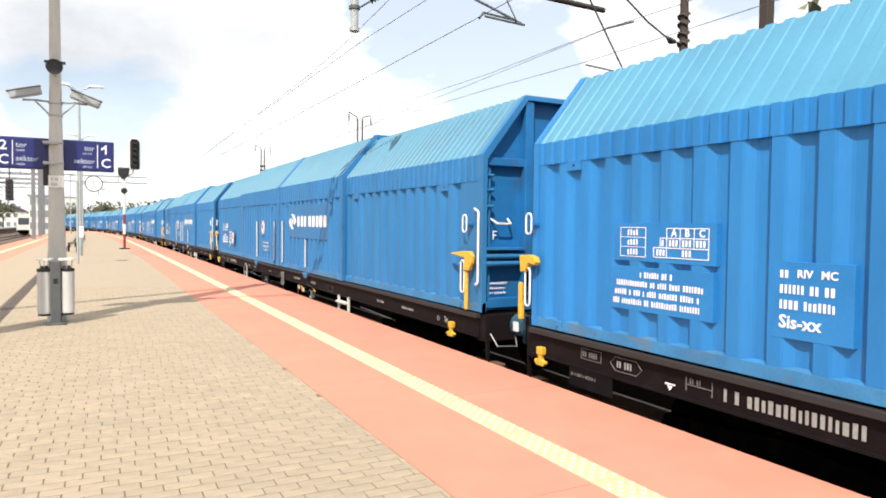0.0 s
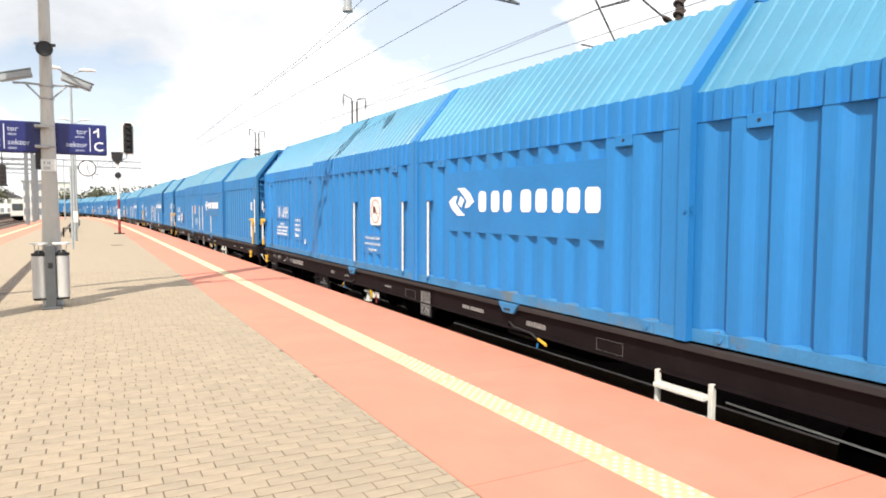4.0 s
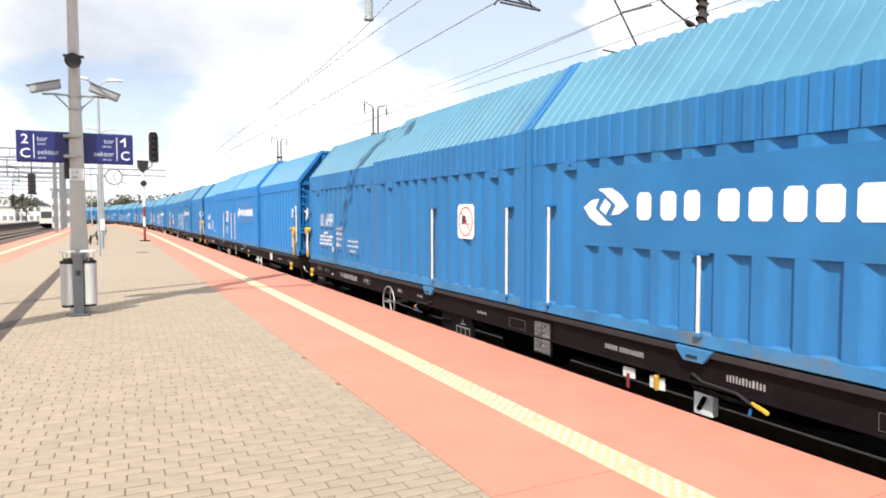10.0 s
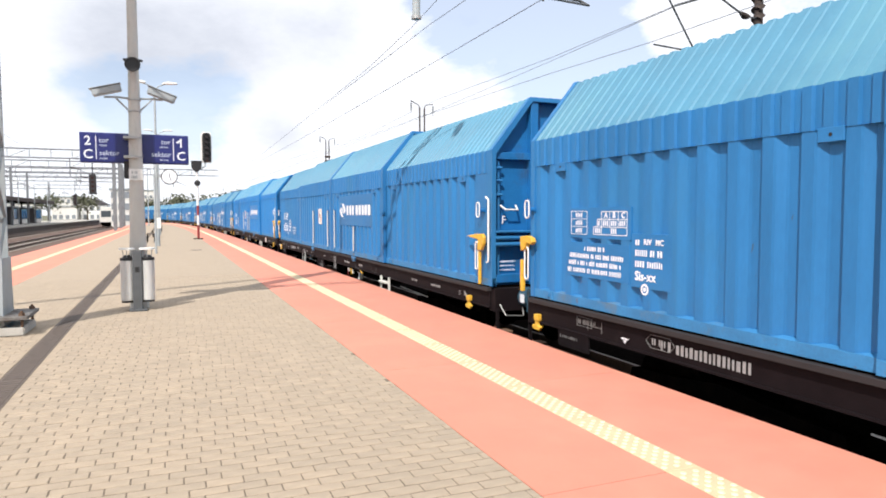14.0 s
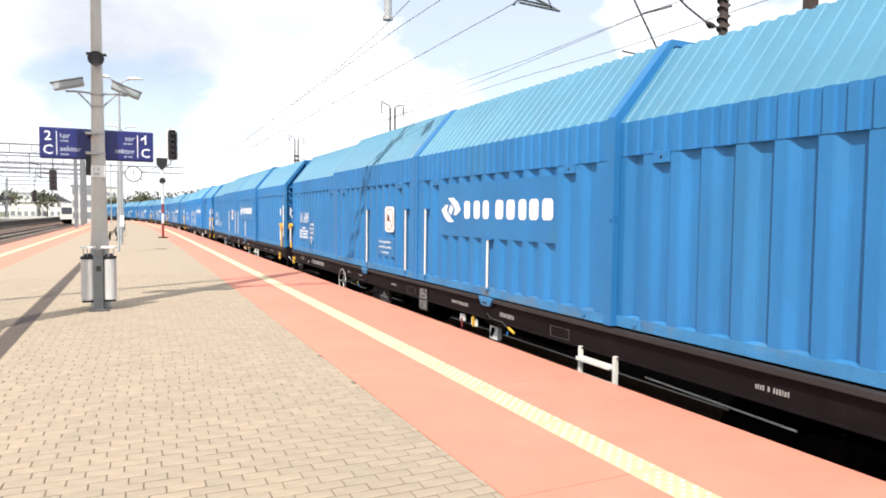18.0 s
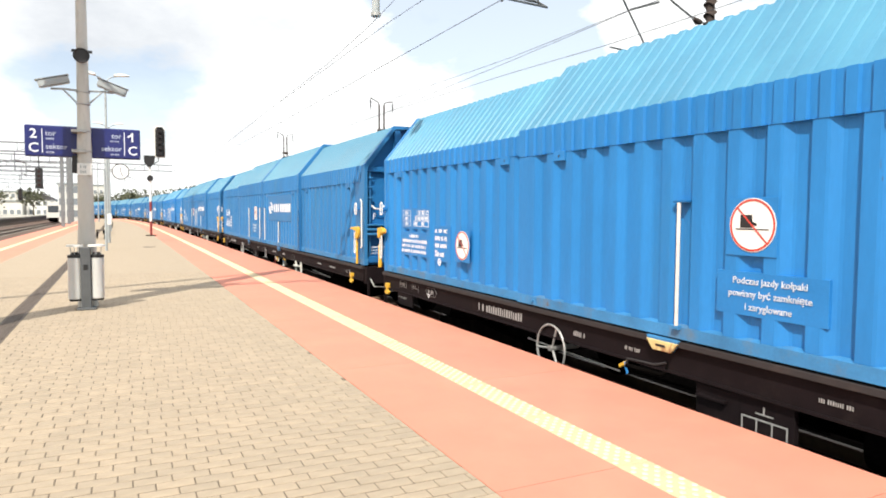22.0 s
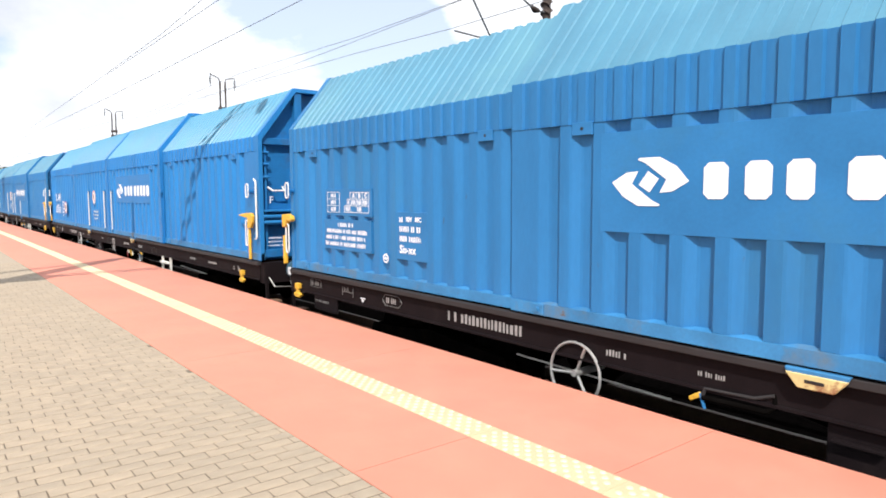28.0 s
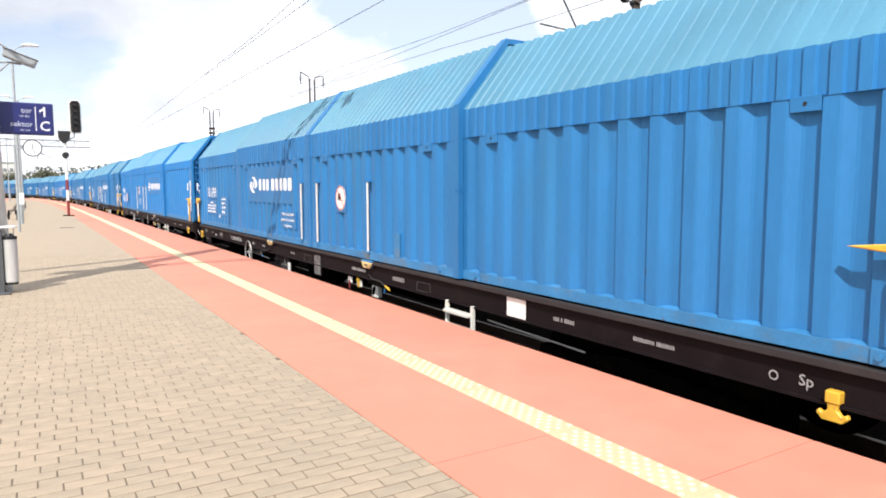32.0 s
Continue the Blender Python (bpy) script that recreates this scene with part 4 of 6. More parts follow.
def common_fittings(w):
    # vent plates with a bolt hole, one rib in from each hood's end
    for s0, s1, first, prof in HOODS:
        for k in (1, 11):
            v = put(w, "vent_plate", "vent_plate", lambda: rbox(-0.10, 0.10, -0.05, 0.05, -0.03, 0.003, 0.003), M_BLUE, on_side(first + RIB * k + 0.09, 1.99 + (0.03 if prof is SMALL else 0.0) + STYLES[STYLE[0]][2], prof[0]))
            part("bolt_hole", mark("bolt_hole", lambda: thick(disc(bmesh.new(), 0.014, 10), 0.006), M_BLACK), None, v)
    # small latch on the third hood's trailing edge
    lt = put(w, "seam_latch", "seam_latch", lambda: rbox(-0.03, 0.03, -0.05, 0.05, -0.03, 0.022, 0.005), M_BLUE, on_side(14.14, 1.47, BODY), "small blue latch plate")
    part("latch_bolt", mark("latch_bolt", lambda: rod(bmesh.new(), (0, 0.0, 0.02), (0, 0.0, 0.034), 0.012, n=10), M_BLUE_END), None, lt)
    # corner feet of the hoods
    for s in (0.45, 4.75, 8.88, 9.70, 13.75, 14.45, 18.6):
        put(w, "hood_foot", "hood_foot", lambda: rod(rbox(-0.06, 0.06, -0.05, 0.05, -0.03, 0.012, 0.006), (0, 0, 0.0), (0, 0, 0.03), 0.02, n=8), M_BLUE_DIRTY, on_side(s, 0.51, 1.41 if s < 1 or s > 14.2 else BODY))
    end_u = 1.405
    for tail in (True, False):
        s = 18.77 if tail else 0.02
        lp = put(w, "lifting_ring", "lift_ring", lambda: pipe(bmesh.new(), [(y, z, 0.075) for _, y, z in loop_pts(0.095, 0.215, 0.042)], 0.0095, closed=True), M_WHITE, on_side(s, 1.54, end_u), "white oval lifting ring")
        part("ring_clamp", mark("ring_clamp", lambda: rod(rbox(0.01, 0.085, -0.04, 0.02, -0.02, 0.03, 0.008), (0.06, -0.01, 0.0), (0.06, -0.01, 0.07), 0.03, n=12), M_BLUE_END), None, lp, "dark clamp")
    # latch at the trailing end
    lt = put(w, "latch_handle", "latch_head", lambda: bev(prism(bmesh.new(), [(-0.40, 0.005), (-0.05, 0.045), (0.14, 0.05), (0.19, 0.0), (0.17, -0.10), (0.10, -0.19), (-0.02, -0.19), (0.0, -0.04), (-0.06, -0.03)], "z", 0.05, 0.10), 0.008), M_YELLOW, on_side(18.81, 1.15, end_u), "yellow latch handle with a long pointer")
    part("latch_bar", mark("latch_bar", lambda: rbox(-0.028, 0.028, -0.68, -0.20, 0.045, 0.08, 0.008), M_YELLOW), None, lt)
    part("latch_link", mark("latch_link", lambda: pipe(bmesh.new(), [(-0.08 + x, -0.27 + y, 0.075) for _, x, y in loop_pts(0.085, 0.40, 0.04)], 0.010, closed=True), M_WHITE), None, lt, "white link")
    part("latch_bolt", mark("latch_bolt", lambda: rod(bmesh.new(), (-0.05, 0.0, -0.02), (-0.05, 0.0, 0.115), 0.028, n=10), M_STEEL), None, lt)
    # latch at the leading end
    ld = put(w, "latch_handle", "latch_head_b", lambda: bev(prism(bmesh.new(), [(-0.14, 0.06), (0.03, 0.075), (0.13, 0.05), (0.16, 0.0), (0.12, -0.035), (0.02, -0.01), (-0.03, -0.10), (-0.12, -0.12)], "z", 0.04, 0.11), 0.008), M_YELLOW, on_side(0.04, 1.14, end_u), "yellow latch handle")
    part("latch_bar", mark("latch_bar_b", lambda: rbox(-0.24, -0.18, -0.64, -0.24, 0.0, 0.05, 0.008), M_YELLOW), None, ld)
    part("latch_link", mark("latch_link_b", lambda: pipe(bmesh.new(), [(-0.02 + x, -0.27 + y, 0.08) for _, x, y in loop_pts(0.085, 0.40, 0.04)], 0.010, closed=True), M_WHITE), None, ld, "white link")
    part("latch_arm", mark("latch_arm_b", lambda: rbox(-0.14, -0.10, -0.42, -0.05, 0.01, 0.05, 0.006), M_STEEL), None, ld)
    # tall grab rail round the trailing corner
    put(w, "grab_rail", "grab_rail", lambda: pipe(bmesh.new(), [(-0.14, 0.02, 0.03), (-0.05, 0.0, 0.06), (-0.015, -0.01, 0.06), (0, -0.04, 0.06), (0, -0.86, 0.06), (-0.015, -0.89, 0.06), (-0.05, -0.90, 0.06), (-0.12, -0.90, 0.02)], 0.014), M_WHITE, on_side(19.08, 1.70, end_u), "white grab rail")
    # solebar: yellow roping hooks, anchors, tables and writing
    for s in (0.20, 18.36):
        hk = put(w, "roping_hook", "roping_hook", lambda: bev(prism(bmesh.new(), [(-0.04, 0.0), (0.04, 0.0), (0.03, -0.10), (0.06, -0.13), (0.085, -0.11), (0.10, -0.135), (0.06, -0.175), (-0.06, -0.175), (-0.10, -0.135), (-0.085, -0.11), (-0.06, -0.13), (-0.03, -0.10)], "z", 0.01, 0.05), 0.006), M_YELLOW, on_side(s, 0.235, 1.40), "yellow double roping hook")
        part("hook_root", mark("hook_root", lambda: rbox(-0.045, 0.045, -0.06, 0.02, -0.03, 0.06, 0.008), M_YELLOW), None, hk)
    for s, wd, ht, z in ((9.55, 0.33, 0.37, 0.165), (0.95, 0.60, 0.20, 0.06)):
        pl = put(w, "frame_plate", f"frame_plate{wd}", lambda: rbox(-wd / 2, wd / 2, -ht / 2, ht / 2, -0.01, 0.012, 0.003), M_FRAME, on_side(s, z, 1.405), "black plate with a white table" if s > 9 else "black plate with white writing")
        if s > 9:
            ob = part("table", mark("tab_f", frame_table_mesh(0.28, 0.32, 4, 6, 0.55), M_DULL), None, pl)
        else:
            ob = part("writing", mark("bar_f", rows_mesh(((-0.26, 0.12, 0.02, 0.032),), 9), M_DIM), None, pl)
        ob.matrix_basis = Matrix.Translation((0, 0, 0.013))
    for s, key, rows in ((5.55, "sole_s", ((-0.12, 0.12, 0.0, 0.05),)),
                         (10.85, "sole_m", ((-0.28, 0.28, 0.0, 0.045),)),
                         (12.15, "sole_n", ((-0.19, 0.19, 0.0, 0.055),)), (16.95, "sole_p", ((-0.22, 0.22, 0.0, 0.035),)), (6.32, "sole_q", ((-0.12, 0.12, 0.0, 0.035),)), (8.23, "sole_r", ((-0.14, 0.12, 0.0, 0.03),)), (15.9, "sole_t", ((-0.16, 0.16, 0.0, 0.04),))):
        put(w, "frame_writing", key, rows_mesh(rows, len(key) + int(s)), M_DULL, on_side(s, 0.26, 1.406), "white bars of writing")
    for s in (9.03, 13.25):
        put(w, "outlined_field", "outlined_field", lambda: pipe(bmesh.new(), [(0.17 * x, 0.055 * y, 0.001) for x, y in ((-1, -1), (1, -1), (1, 1), (-1, 1))], 0.002, n=4, closed=True), M_DIM, on_side(s, 0.24, 1.406))
    if "w_Sp" not in MESHES:
        MESHES["w_Sp"] = letters("Sp", 0.105, bold=0.005)
        MESHES["w_Sp"].materials.append(M_DULL)
    ob = part("end_mark", MESHES["w_Sp"], None, w, "white letters Sp")
    ob.matrix_basis = on_side(18.17, 0.26, 1.406)
    put(w, "small_round_mark", "small_ring", lambda: thick(disc(bmesh.new(), 0.034, 20, hole=0.024)), M_DULL, on_side(17.95, 0.25, 1.406))
    # drop pockets on the hoods' lower rail, with the lever brackets under them
    for s, sg in ((6.72, -1), (11.62, 1)):
        lv = put(w, "brake_lever", f"brake_lever{sg}", lambda: pipe(bmesh.new(), [(0, 0.12, 0), (0.0, 0.02, 0.02), (sg * 0.05, -0.01, 0.04), (sg * (0.60 if sg > 0 else 0.47), -0.015, 0.05)], 0.02), M_STEEL, on_side(s, 0.12, 1.38))
        part("upper_rod", mark(f"lever_rod{sg}", lambda: pipe(bmesh.new(), [(0.0, 0.10, 0.02), (sg * 0.12, 0.06, 0.04), (sg * 0.45, 0.05, 0.05), (sg * (0.60 if sg > 0 else 0.47), -0.01, 0.05)], 0.012), M_FLANGE), None, lv)
        grip = [(0.575, -0.005), (0.58, 0.022), (0.725, -0.02), (0.72, -0.05)] if sg > 0 else [(-0.47, -0.01), (-0.49, 0.02), (-0.57, -0.03), (-0.555, -0.06)][::-1]
        part("lever_grip", mark(f"lever_grip{sg}", lambda: bev(prism(bmesh.new(), grip, "z", 0.035, 0.06), 0.006), M_YELLOW), None, lv, "yellow grip")
        part("lever_pin", mark(f"lever_pin{sg}", lambda: rod(bmesh.new(), (sg * (0.59 if sg > 0 else 0.49), 0.01, 0.05), (sg * (0.565 if sg > 0 else 0.45), -0.09, 0.05), 0.011, n=8), M_BLUE), None, lv, "small blue pin")
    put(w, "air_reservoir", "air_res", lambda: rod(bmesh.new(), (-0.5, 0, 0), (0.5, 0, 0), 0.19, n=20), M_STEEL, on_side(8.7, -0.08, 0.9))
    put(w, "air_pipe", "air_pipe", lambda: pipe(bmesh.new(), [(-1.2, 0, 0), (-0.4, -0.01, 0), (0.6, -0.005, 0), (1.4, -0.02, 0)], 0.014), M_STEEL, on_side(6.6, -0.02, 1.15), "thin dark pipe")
    for s, half in ((15.1, 0.8), (5.02, 0.82)):
        put(w, "release_rod", f"release_rod{half}", lambda: rod(bmesh.new(), (-half, 0.02, 0), (half, -0.02, 0), 0.009, n=6), M_BAR, on_side(s, -0.05, 1.15), "thin white rod")
    # letter F and rows of writing on the trailing end
    me = letters("F", 0.16)
    me.materials.append(M_MARK)
    ob = part("end_letter", me, None, w, "white letter F")
    ob.matrix_basis = Matrix.Translation((-1.17, wy(18.975), wz(1.39))) @ Matrix(((1, 0, 0, 0), (0, 0, -1, 0), (0, 1, 0, 0), (0, 0, 0, 1)))
    ob = put(w, "end_writing", "end_rows", rows_mesh(((-0.16, 0.16, 0.06, 0.025), (-0.16, 0.14, 0.0, 0.025), (-0.16, 0.15, -0.06, 0.025)), 8), M_MARK, Matrix.Translation((-1.12, wy(18.975), wz(0.74))) @ Matrix(((1, 0, 0, 0), (0, 0, -1, 0), (0, 1, 0, 0), (0, 0, 0, 1))))
    put(w, "buffer_mark", "buffer_mark", lambda: thick(flat_cut(0.06, 0.01)), M_MARK, on_side(19.25, 0.29, 1.018), "white buffer mark")


def brake_wheel_mesh():
    bm = bmesh.new()
    pipe(bm, [(0.255 * math.cos(2 * math.pi * i / 28), 0.255 * math.sin(2 * math.pi * i / 28), 0.06) for i in range(28)], 0.0125, closed=True)
    for k in range(3):
        a = radians(65 + 120 * k)
        rod(bm, (0, 0, 0.04), (0.25 * math.cos(a), 0.25 * math.sin(a), 0.06), 0.013, n=8)
    rod(bm, (0, 0, -0.3), (0, 0, 0.075), 0.03, n=10)
    return bm


WAGONS = {}
for STYLE[0] in STYLES:
    WAGONS[STYLE[0]] = build_wagon("blue covered freight wagon with ribbed telescopic hoods on rails")
    common_fittings(WAGONS[STYLE[0]])
TRAIN = []


def place(i, t):
    """The pose of wagon i at t seconds."""
    y = LEAD - PITCH * i + run(t) - BODY_LEN / 2 + (0.05 if i == 0 else 0.0)
    dx, yaw = bend(y)
    return pose(TRACK + dx, y, RAIL_TOP, 0, 0, yaw)


def brake_gear(w, i):
    """Hand wheel, brake plates and their box, which sit elsewhere on the turned wagon."""
    if i == 0:
        plate, tags = 4.45, (7.67, 7.46, 7.10)
    else:
        plate, tags = 7.22, (10.86, 11.21, 11.68)
        put(w, "brake_wheel", "brake_wheel", brake_wheel_mesh, M_ZINC, on_side(5.13 if i == 4 else 5.05, 0.03, 1.36), "grey spoked hand brake wheel")
    bx = put(w, "gear_box", "gear_box", lambda: rbox(-0.20, 0.24, -0.16, 0.13, -0.06, 0.02, 0.008), M_FRAME, on_side(plate, 0.0, 1.36))
    part("box_ledge", mark("box_ledge", lambda: rbox(-0.16, 0.12, 0.03, 0.05, 0.02, 0.07, 0.003), M_FRAME), None, bx)
    ob = part("cross_mark", mark("cross_mark", cross_mark, M_DULL), None, bx, "white outlined mark")
    ob.matrix_basis = Matrix.Translation((0.44, -0.06, 0.025))
    part("mark_plate", mark("mark_plate", lambda: rbox(0.22, 0.68, -0.18, 0.16, -0.03, 0.02, 0.004), M_FRAME), None, bx)
    tg = put(w, "brake_tag", "tag_a", lambda: rbox(-0.075, 0.075, -0.045, 0.045, 0.0, 0.02, 0.004), M_WHITE, on_side(tags[0], 0.06, 1.36), "white brake change-over plate")
    part("tag_lever", mark("tag_lever", lambda: rbox(-0.015, 0.02, -0.14, 0.0, 0.02, 0.035, 0.004), M_DARKRED), None, tg, "faded red lever")
    tg = put(w, "brake_tag", "tag_b", lambda: rbox(-0.085, 0.085, -0.06, 0.045, 0.0, 0.02, 0.004), M_WHITE, on_side(tags[1], 0.05, 1.36), "white brake change-over plate")
    part("tag_knob", mark("tag_knob", lambda: rod(bmesh.new(), (0, -0.06, 0.02), (0.03, 0.07, 0.05), 0.022, n=10), M_YELLOW), None, tg, "yellow knob")
    tg = put(w, "brake_valve_box", "valve_box", lambda: rbox(-0.10, 0.09, -0.11, 0.09, -0.06, 0.02, 0.01), M_WHITE, on_side(tags[2], -0.01, 1.32), "white valve box with a dark handle")
    part("valve_handle", mark("valve_handle", lambda: rod(bmesh.new(), (-0.04, -0.06, 0.02), (0.04, 0.05, 0.05), 0.02, n=8), M_STEEL), None, tg)


def pockets(w, i, worn):
    for s in (6.98 if i == 4 else 6.72, 11.68):
        pk = put(w, "lifting_pocket", "lifting_pocket", lambda: bev(prism(bmesh.new(), [(-0.185, 0.04), (0.185, 0.04), (0.175, 0.01), (0.10, -0.075), (-0.10, -0.075), (-0.175, 0.01)], "z", -0.03, 0.02), 0.008), M_BLUE_DIRTY, on_side(s, 0.405, BODY), "dusty blue drop-down lifting pocket")
        if worn:
            part("pocket_lip", mark("pocket_lip", lambda: bev(prism(bmesh.new(), [(-0.178, 0.012), (0.178, 0.012), (0.168, -0.002), (0.103, -0.078), (-0.103, -0.078), (-0.168, -0.002)], "z", -0.005, 0.026), 0.006), M_POCKET), None, pk, "chipped white rusty lip")
        part("slot", mark("pocket_slot", lambda: rbox(-0.06, 0.05, -0.04, -0.02, 0.02, 0.03, 0.002), M_BLACK), None, pk)


def foot_steps(w, i):
    st = put(w, "foot_step", "step_l", lambda: rbox(-0.018, 0.018, -0.30, 0.0, 0.0, 0.045, 0.004), M_BAR, on_side({2: 13.65, 3: 13.98}.get(i, 13.85), 0.17, 1.40), "white steel foot step")
    part("step_side", mark("step_r", lambda: rbox(0.52, 0.56, -0.30, 0.0, 0.0, 0.045, 0.004), M_BAR), None, st)
    part("step_tread", mark("step_t", lambda: rbox(0.02, 0.52, -0.13, -0.095, 0.0, 0.10, 0.004), M_BAR), None, st)
    part("step_tread", mark("step_t2", lambda: rbox(0.02, 0.52, -0.30, -0.27, 0.0, 0.10, 0.004), M_BAR), None, st)


def cross_mark():
    bm = bmesh.new()
    for a in (-0.19, -0.065, 0.065, 0.185):
        bar2(bm, a, a + 0.012, -0.08, 0.045)
    bar2(bm, -0.19, 0.197, 0.04, 0.052, 0.001)
    bar2(bm, -0.07, 0.08, 0.085, 0.095)
    bar2(bm, -0.005, 0.008, 0.09, 0.15, 0.001)
    return thick(bm)


def outline(wd, ht, cut=0.0):
    """A thin painted frame, with its ends drawn to points where cut is given."""
    pts = ((-wd, -ht), (wd, -ht), (wd + cut, 0), (wd, ht), (-wd, ht), (-wd - cut, 0)) if cut else ((-wd, -ht), (wd, -ht), (wd, ht), (-wd, ht))
    return lambda: pipe(bmesh.new(), [(x, y, 0.001) for x, y in pts], 0.0045, n=4, closed=True)


def frame_marks(w, i):
    """White stencils on the solebar; their places differ from wagon to wagon."""
    s = {0: 1.42, 1: 3.93, 2: 2.37, 3: 1.95, 4: 2.48}.get(i, 1.97)
    ov = put(w, "load_mark", "load_mark", outline(0.13, 0.062, 0.065), M_DIM, on_side(s, 0.285, 1.406), "white pointed outline round bars of writing")
    part("load_bars", mark("load_bars", rows_mesh(((-0.11, 0.12, 0.0, 0.06),), 4), M_DULL), None, ov)
    s = {0: 0.96, 1: 0.78, 2: 1.16, 4: 0.68}.get(i, 0.85)
    bx = put(w, "length_mark", "length_mark", outline(0.14, 0.05), M_DIM, on_side(s, 0.30, 1.406), "white outlined field with bars of writing")
    part("length_bars", mark("length_bars", rows_mesh(((-0.12, 0.12, 0.0, 0.055),), 6), M_DIM), None, bx)
    bk = put(w, "span_mark", "span_mark", lambda: thick(span_drawing()), M_DIM, on_side({0: 2.22, 4: 1.51}.get(i, 1.35), 0.285, 1.406), "white bars of writing between two end strokes")
    part("span_bars", mark("span_bars", rows_mesh(((-0.09, 0.09, 0.025, 0.045),), 7), M_DIM), None, bk)
    put(w, "jacking_mark", "jacking_mark", lambda: thick(jack_drawing()), M_MARK, on_side({0: 1.93, 1: 1.78}.get(i, 1.86), 0.21, 1.406), "small white jacking point mark")


def span_drawing():
    bm = bmesh.new()
    bar2(bm, -0.13, -0.12, -0.06, 0.05)
    bar2(bm, 0.12, 0.13, -0.06, 0.05)
    bar2(bm, -0.12, 0.12, -0.012, -0.004, 0.001)
    return bm


def jack_drawing():
    bm = bmesh.new()
    bar2(bm, -0.055, 0.055, 0.022, 0.036)
    flat(bm, ((-0.03, 0.015), (0.0, -0.025), (0.03, 0.015)))
    return bm


def dress(w, i):
    """The markings, which differ from wagon to wagon."""
    brake_gear(w, i)
    foot_steps(w, i)
    pockets(w, i, i in (3, 4, -2, -5))
    frame_marks(w, i)
    put(w, "frame_writing", "sole_no", rows_mesh(((-0.57, 0.57, 0.0, 0.095),), 8), M_DULL, on_side({0: 3.02, 1: 2.9, 3: 3.99, 4: 4.05}.get(i, 2.95), 0.27, 1.406), "white bars of writing")
    if i == 0:
        put(w, "placard", "placard_small", lambda: rbox(-0.14, 0.14, -0.12, 0.12, 0.0, 0.01, 0.003), M_WHITE, on_side(15.82, 0.29, 1.405), "blank white placard")
    if i == 4:
        for ob in w.children:      # this wagon's rows of writing stand further back
            if ob.name.startswith("frame_writing") and any(abs(ob.matrix_basis.translation.y - wy(q)) < 0.01 for q in (10.85, 12.15)):
                ob.matrix_basis = Matrix.Translation((0, -0.44, 0)) @ ob.matrix_basis
        put(w, "placard", "placard", lambda: rbox(-0.155, 0.155, -0.10, 0.10, 0.0, 0.01, 0.003), M_WHITE, on_side(15.165, 0.27, 1.405), "blank white placard")
        put(w, "patch_plate", "patch_plate", lambda: rbox(-0.085, 0.085, -0.165, 0.165, -0.008, 0.003, 0.002), M_BLUE_DIRTY, on_side(12.605, 0.735, BODY - 0.003), "welded blue repair plate")
        put(w, "paper_slip", "paper_slip", lambda: rbox(-0.07, 0.07, -0.11, 0.11, 0.0, 0.01, 0.003), M_WHITE, on_side(7.98, -0.06, 1.40), "white paper slip in a dark holder")
        data_panels(w, i)
        logo(w, 5.48)
        words(w, 8.08, 1.0, NOTICE, 0.082)
        side_bars(w, ((8.93, 0.57, 1.58), (9.72, 0.57, 1.58), (11.75, 0.57, 1.58)))
        warning_sign(w, 10.72, 1.34, False)
        tagged(w, "blue covered freight wagon, white emblem on its second hood")
        return
    square = i % 4 != 3
    data_panels(w, i)
    logo(w, 10.27, *((0.0, 0.285) if i == 3 else (-0.065, 0.37)))
    side_bars(w, ((6.88, 0.56, 1.58), (8.90, 0.56, 1.58), (9.73, 0.56, 1.58)) + (() if i in (0, 3) else ((11.73, 0.56, 1.18),)))
    warning_sign(w, {0: 7.82, 1: 7.87, 2: 8.1}.get(i, 7.57), 1.44 if i == 0 else 1.41, square)
    if i == 1:
        words(w, 3.13, 0.98, NOTICE, 0.07, 1.3955)
    else:
        words(w, {0: 7.66, 3: 7.71}.get(i, 7.85), 1.0, NOTICE, 0.07)


NUMBERS = list(range(-9, 8))
FRESH = (0, 3)
for i in NUMBERS:
    base = WAGONS["fresh" if i in FRESH else "faded"]
    TRAIN.append((i, base if i in (NUMBERS[0], FRESH[0]) else copy_thing(base, place(i, 0))))
for i, ob in TRAIN:
    STYLE[0] = "fresh" if i in FRESH else "faded"
    dress(ob, i)


def motions():
    for i, ob in TRAIN:
        walk(ob, [(t, place(i, t)) for t in (0, 2, 4, 6, 8, 10, 12, 14, 16, 18, 20, 22, 24, 26, 28, 30, 32)])


# ---- platform furniture ----
def turned(me, m):
    me.transform(m)
    return me


FACING = Matrix(((1, 0, 0, 0), (0, 0, -1, 0), (0, 1, 0, 0), (0, 0, 0, 1)))   # a drawing that faces -y


def text_on(parent, name, text, size, x, y, z, mat, align="CENTER"):
    me = letters(text, size, align, 0.003, 0.012)
    me.materials.append(mat)
    ob = part(name, me, None, parent)
    ob.matrix_basis = Matrix.Translation((x, y, z)) @ FACING
    return ob


def bars_on(parent, name, rows, x, y, z, mat, seed=1):
    ob = part(name, mesh_of(rows_mesh(rows, seed)(), name, mat), None, parent)
    ob.matrix_basis = Matrix.Translation((x, y, z)) @ FACING
    return ob


PX, PY = -0.50, 11.6


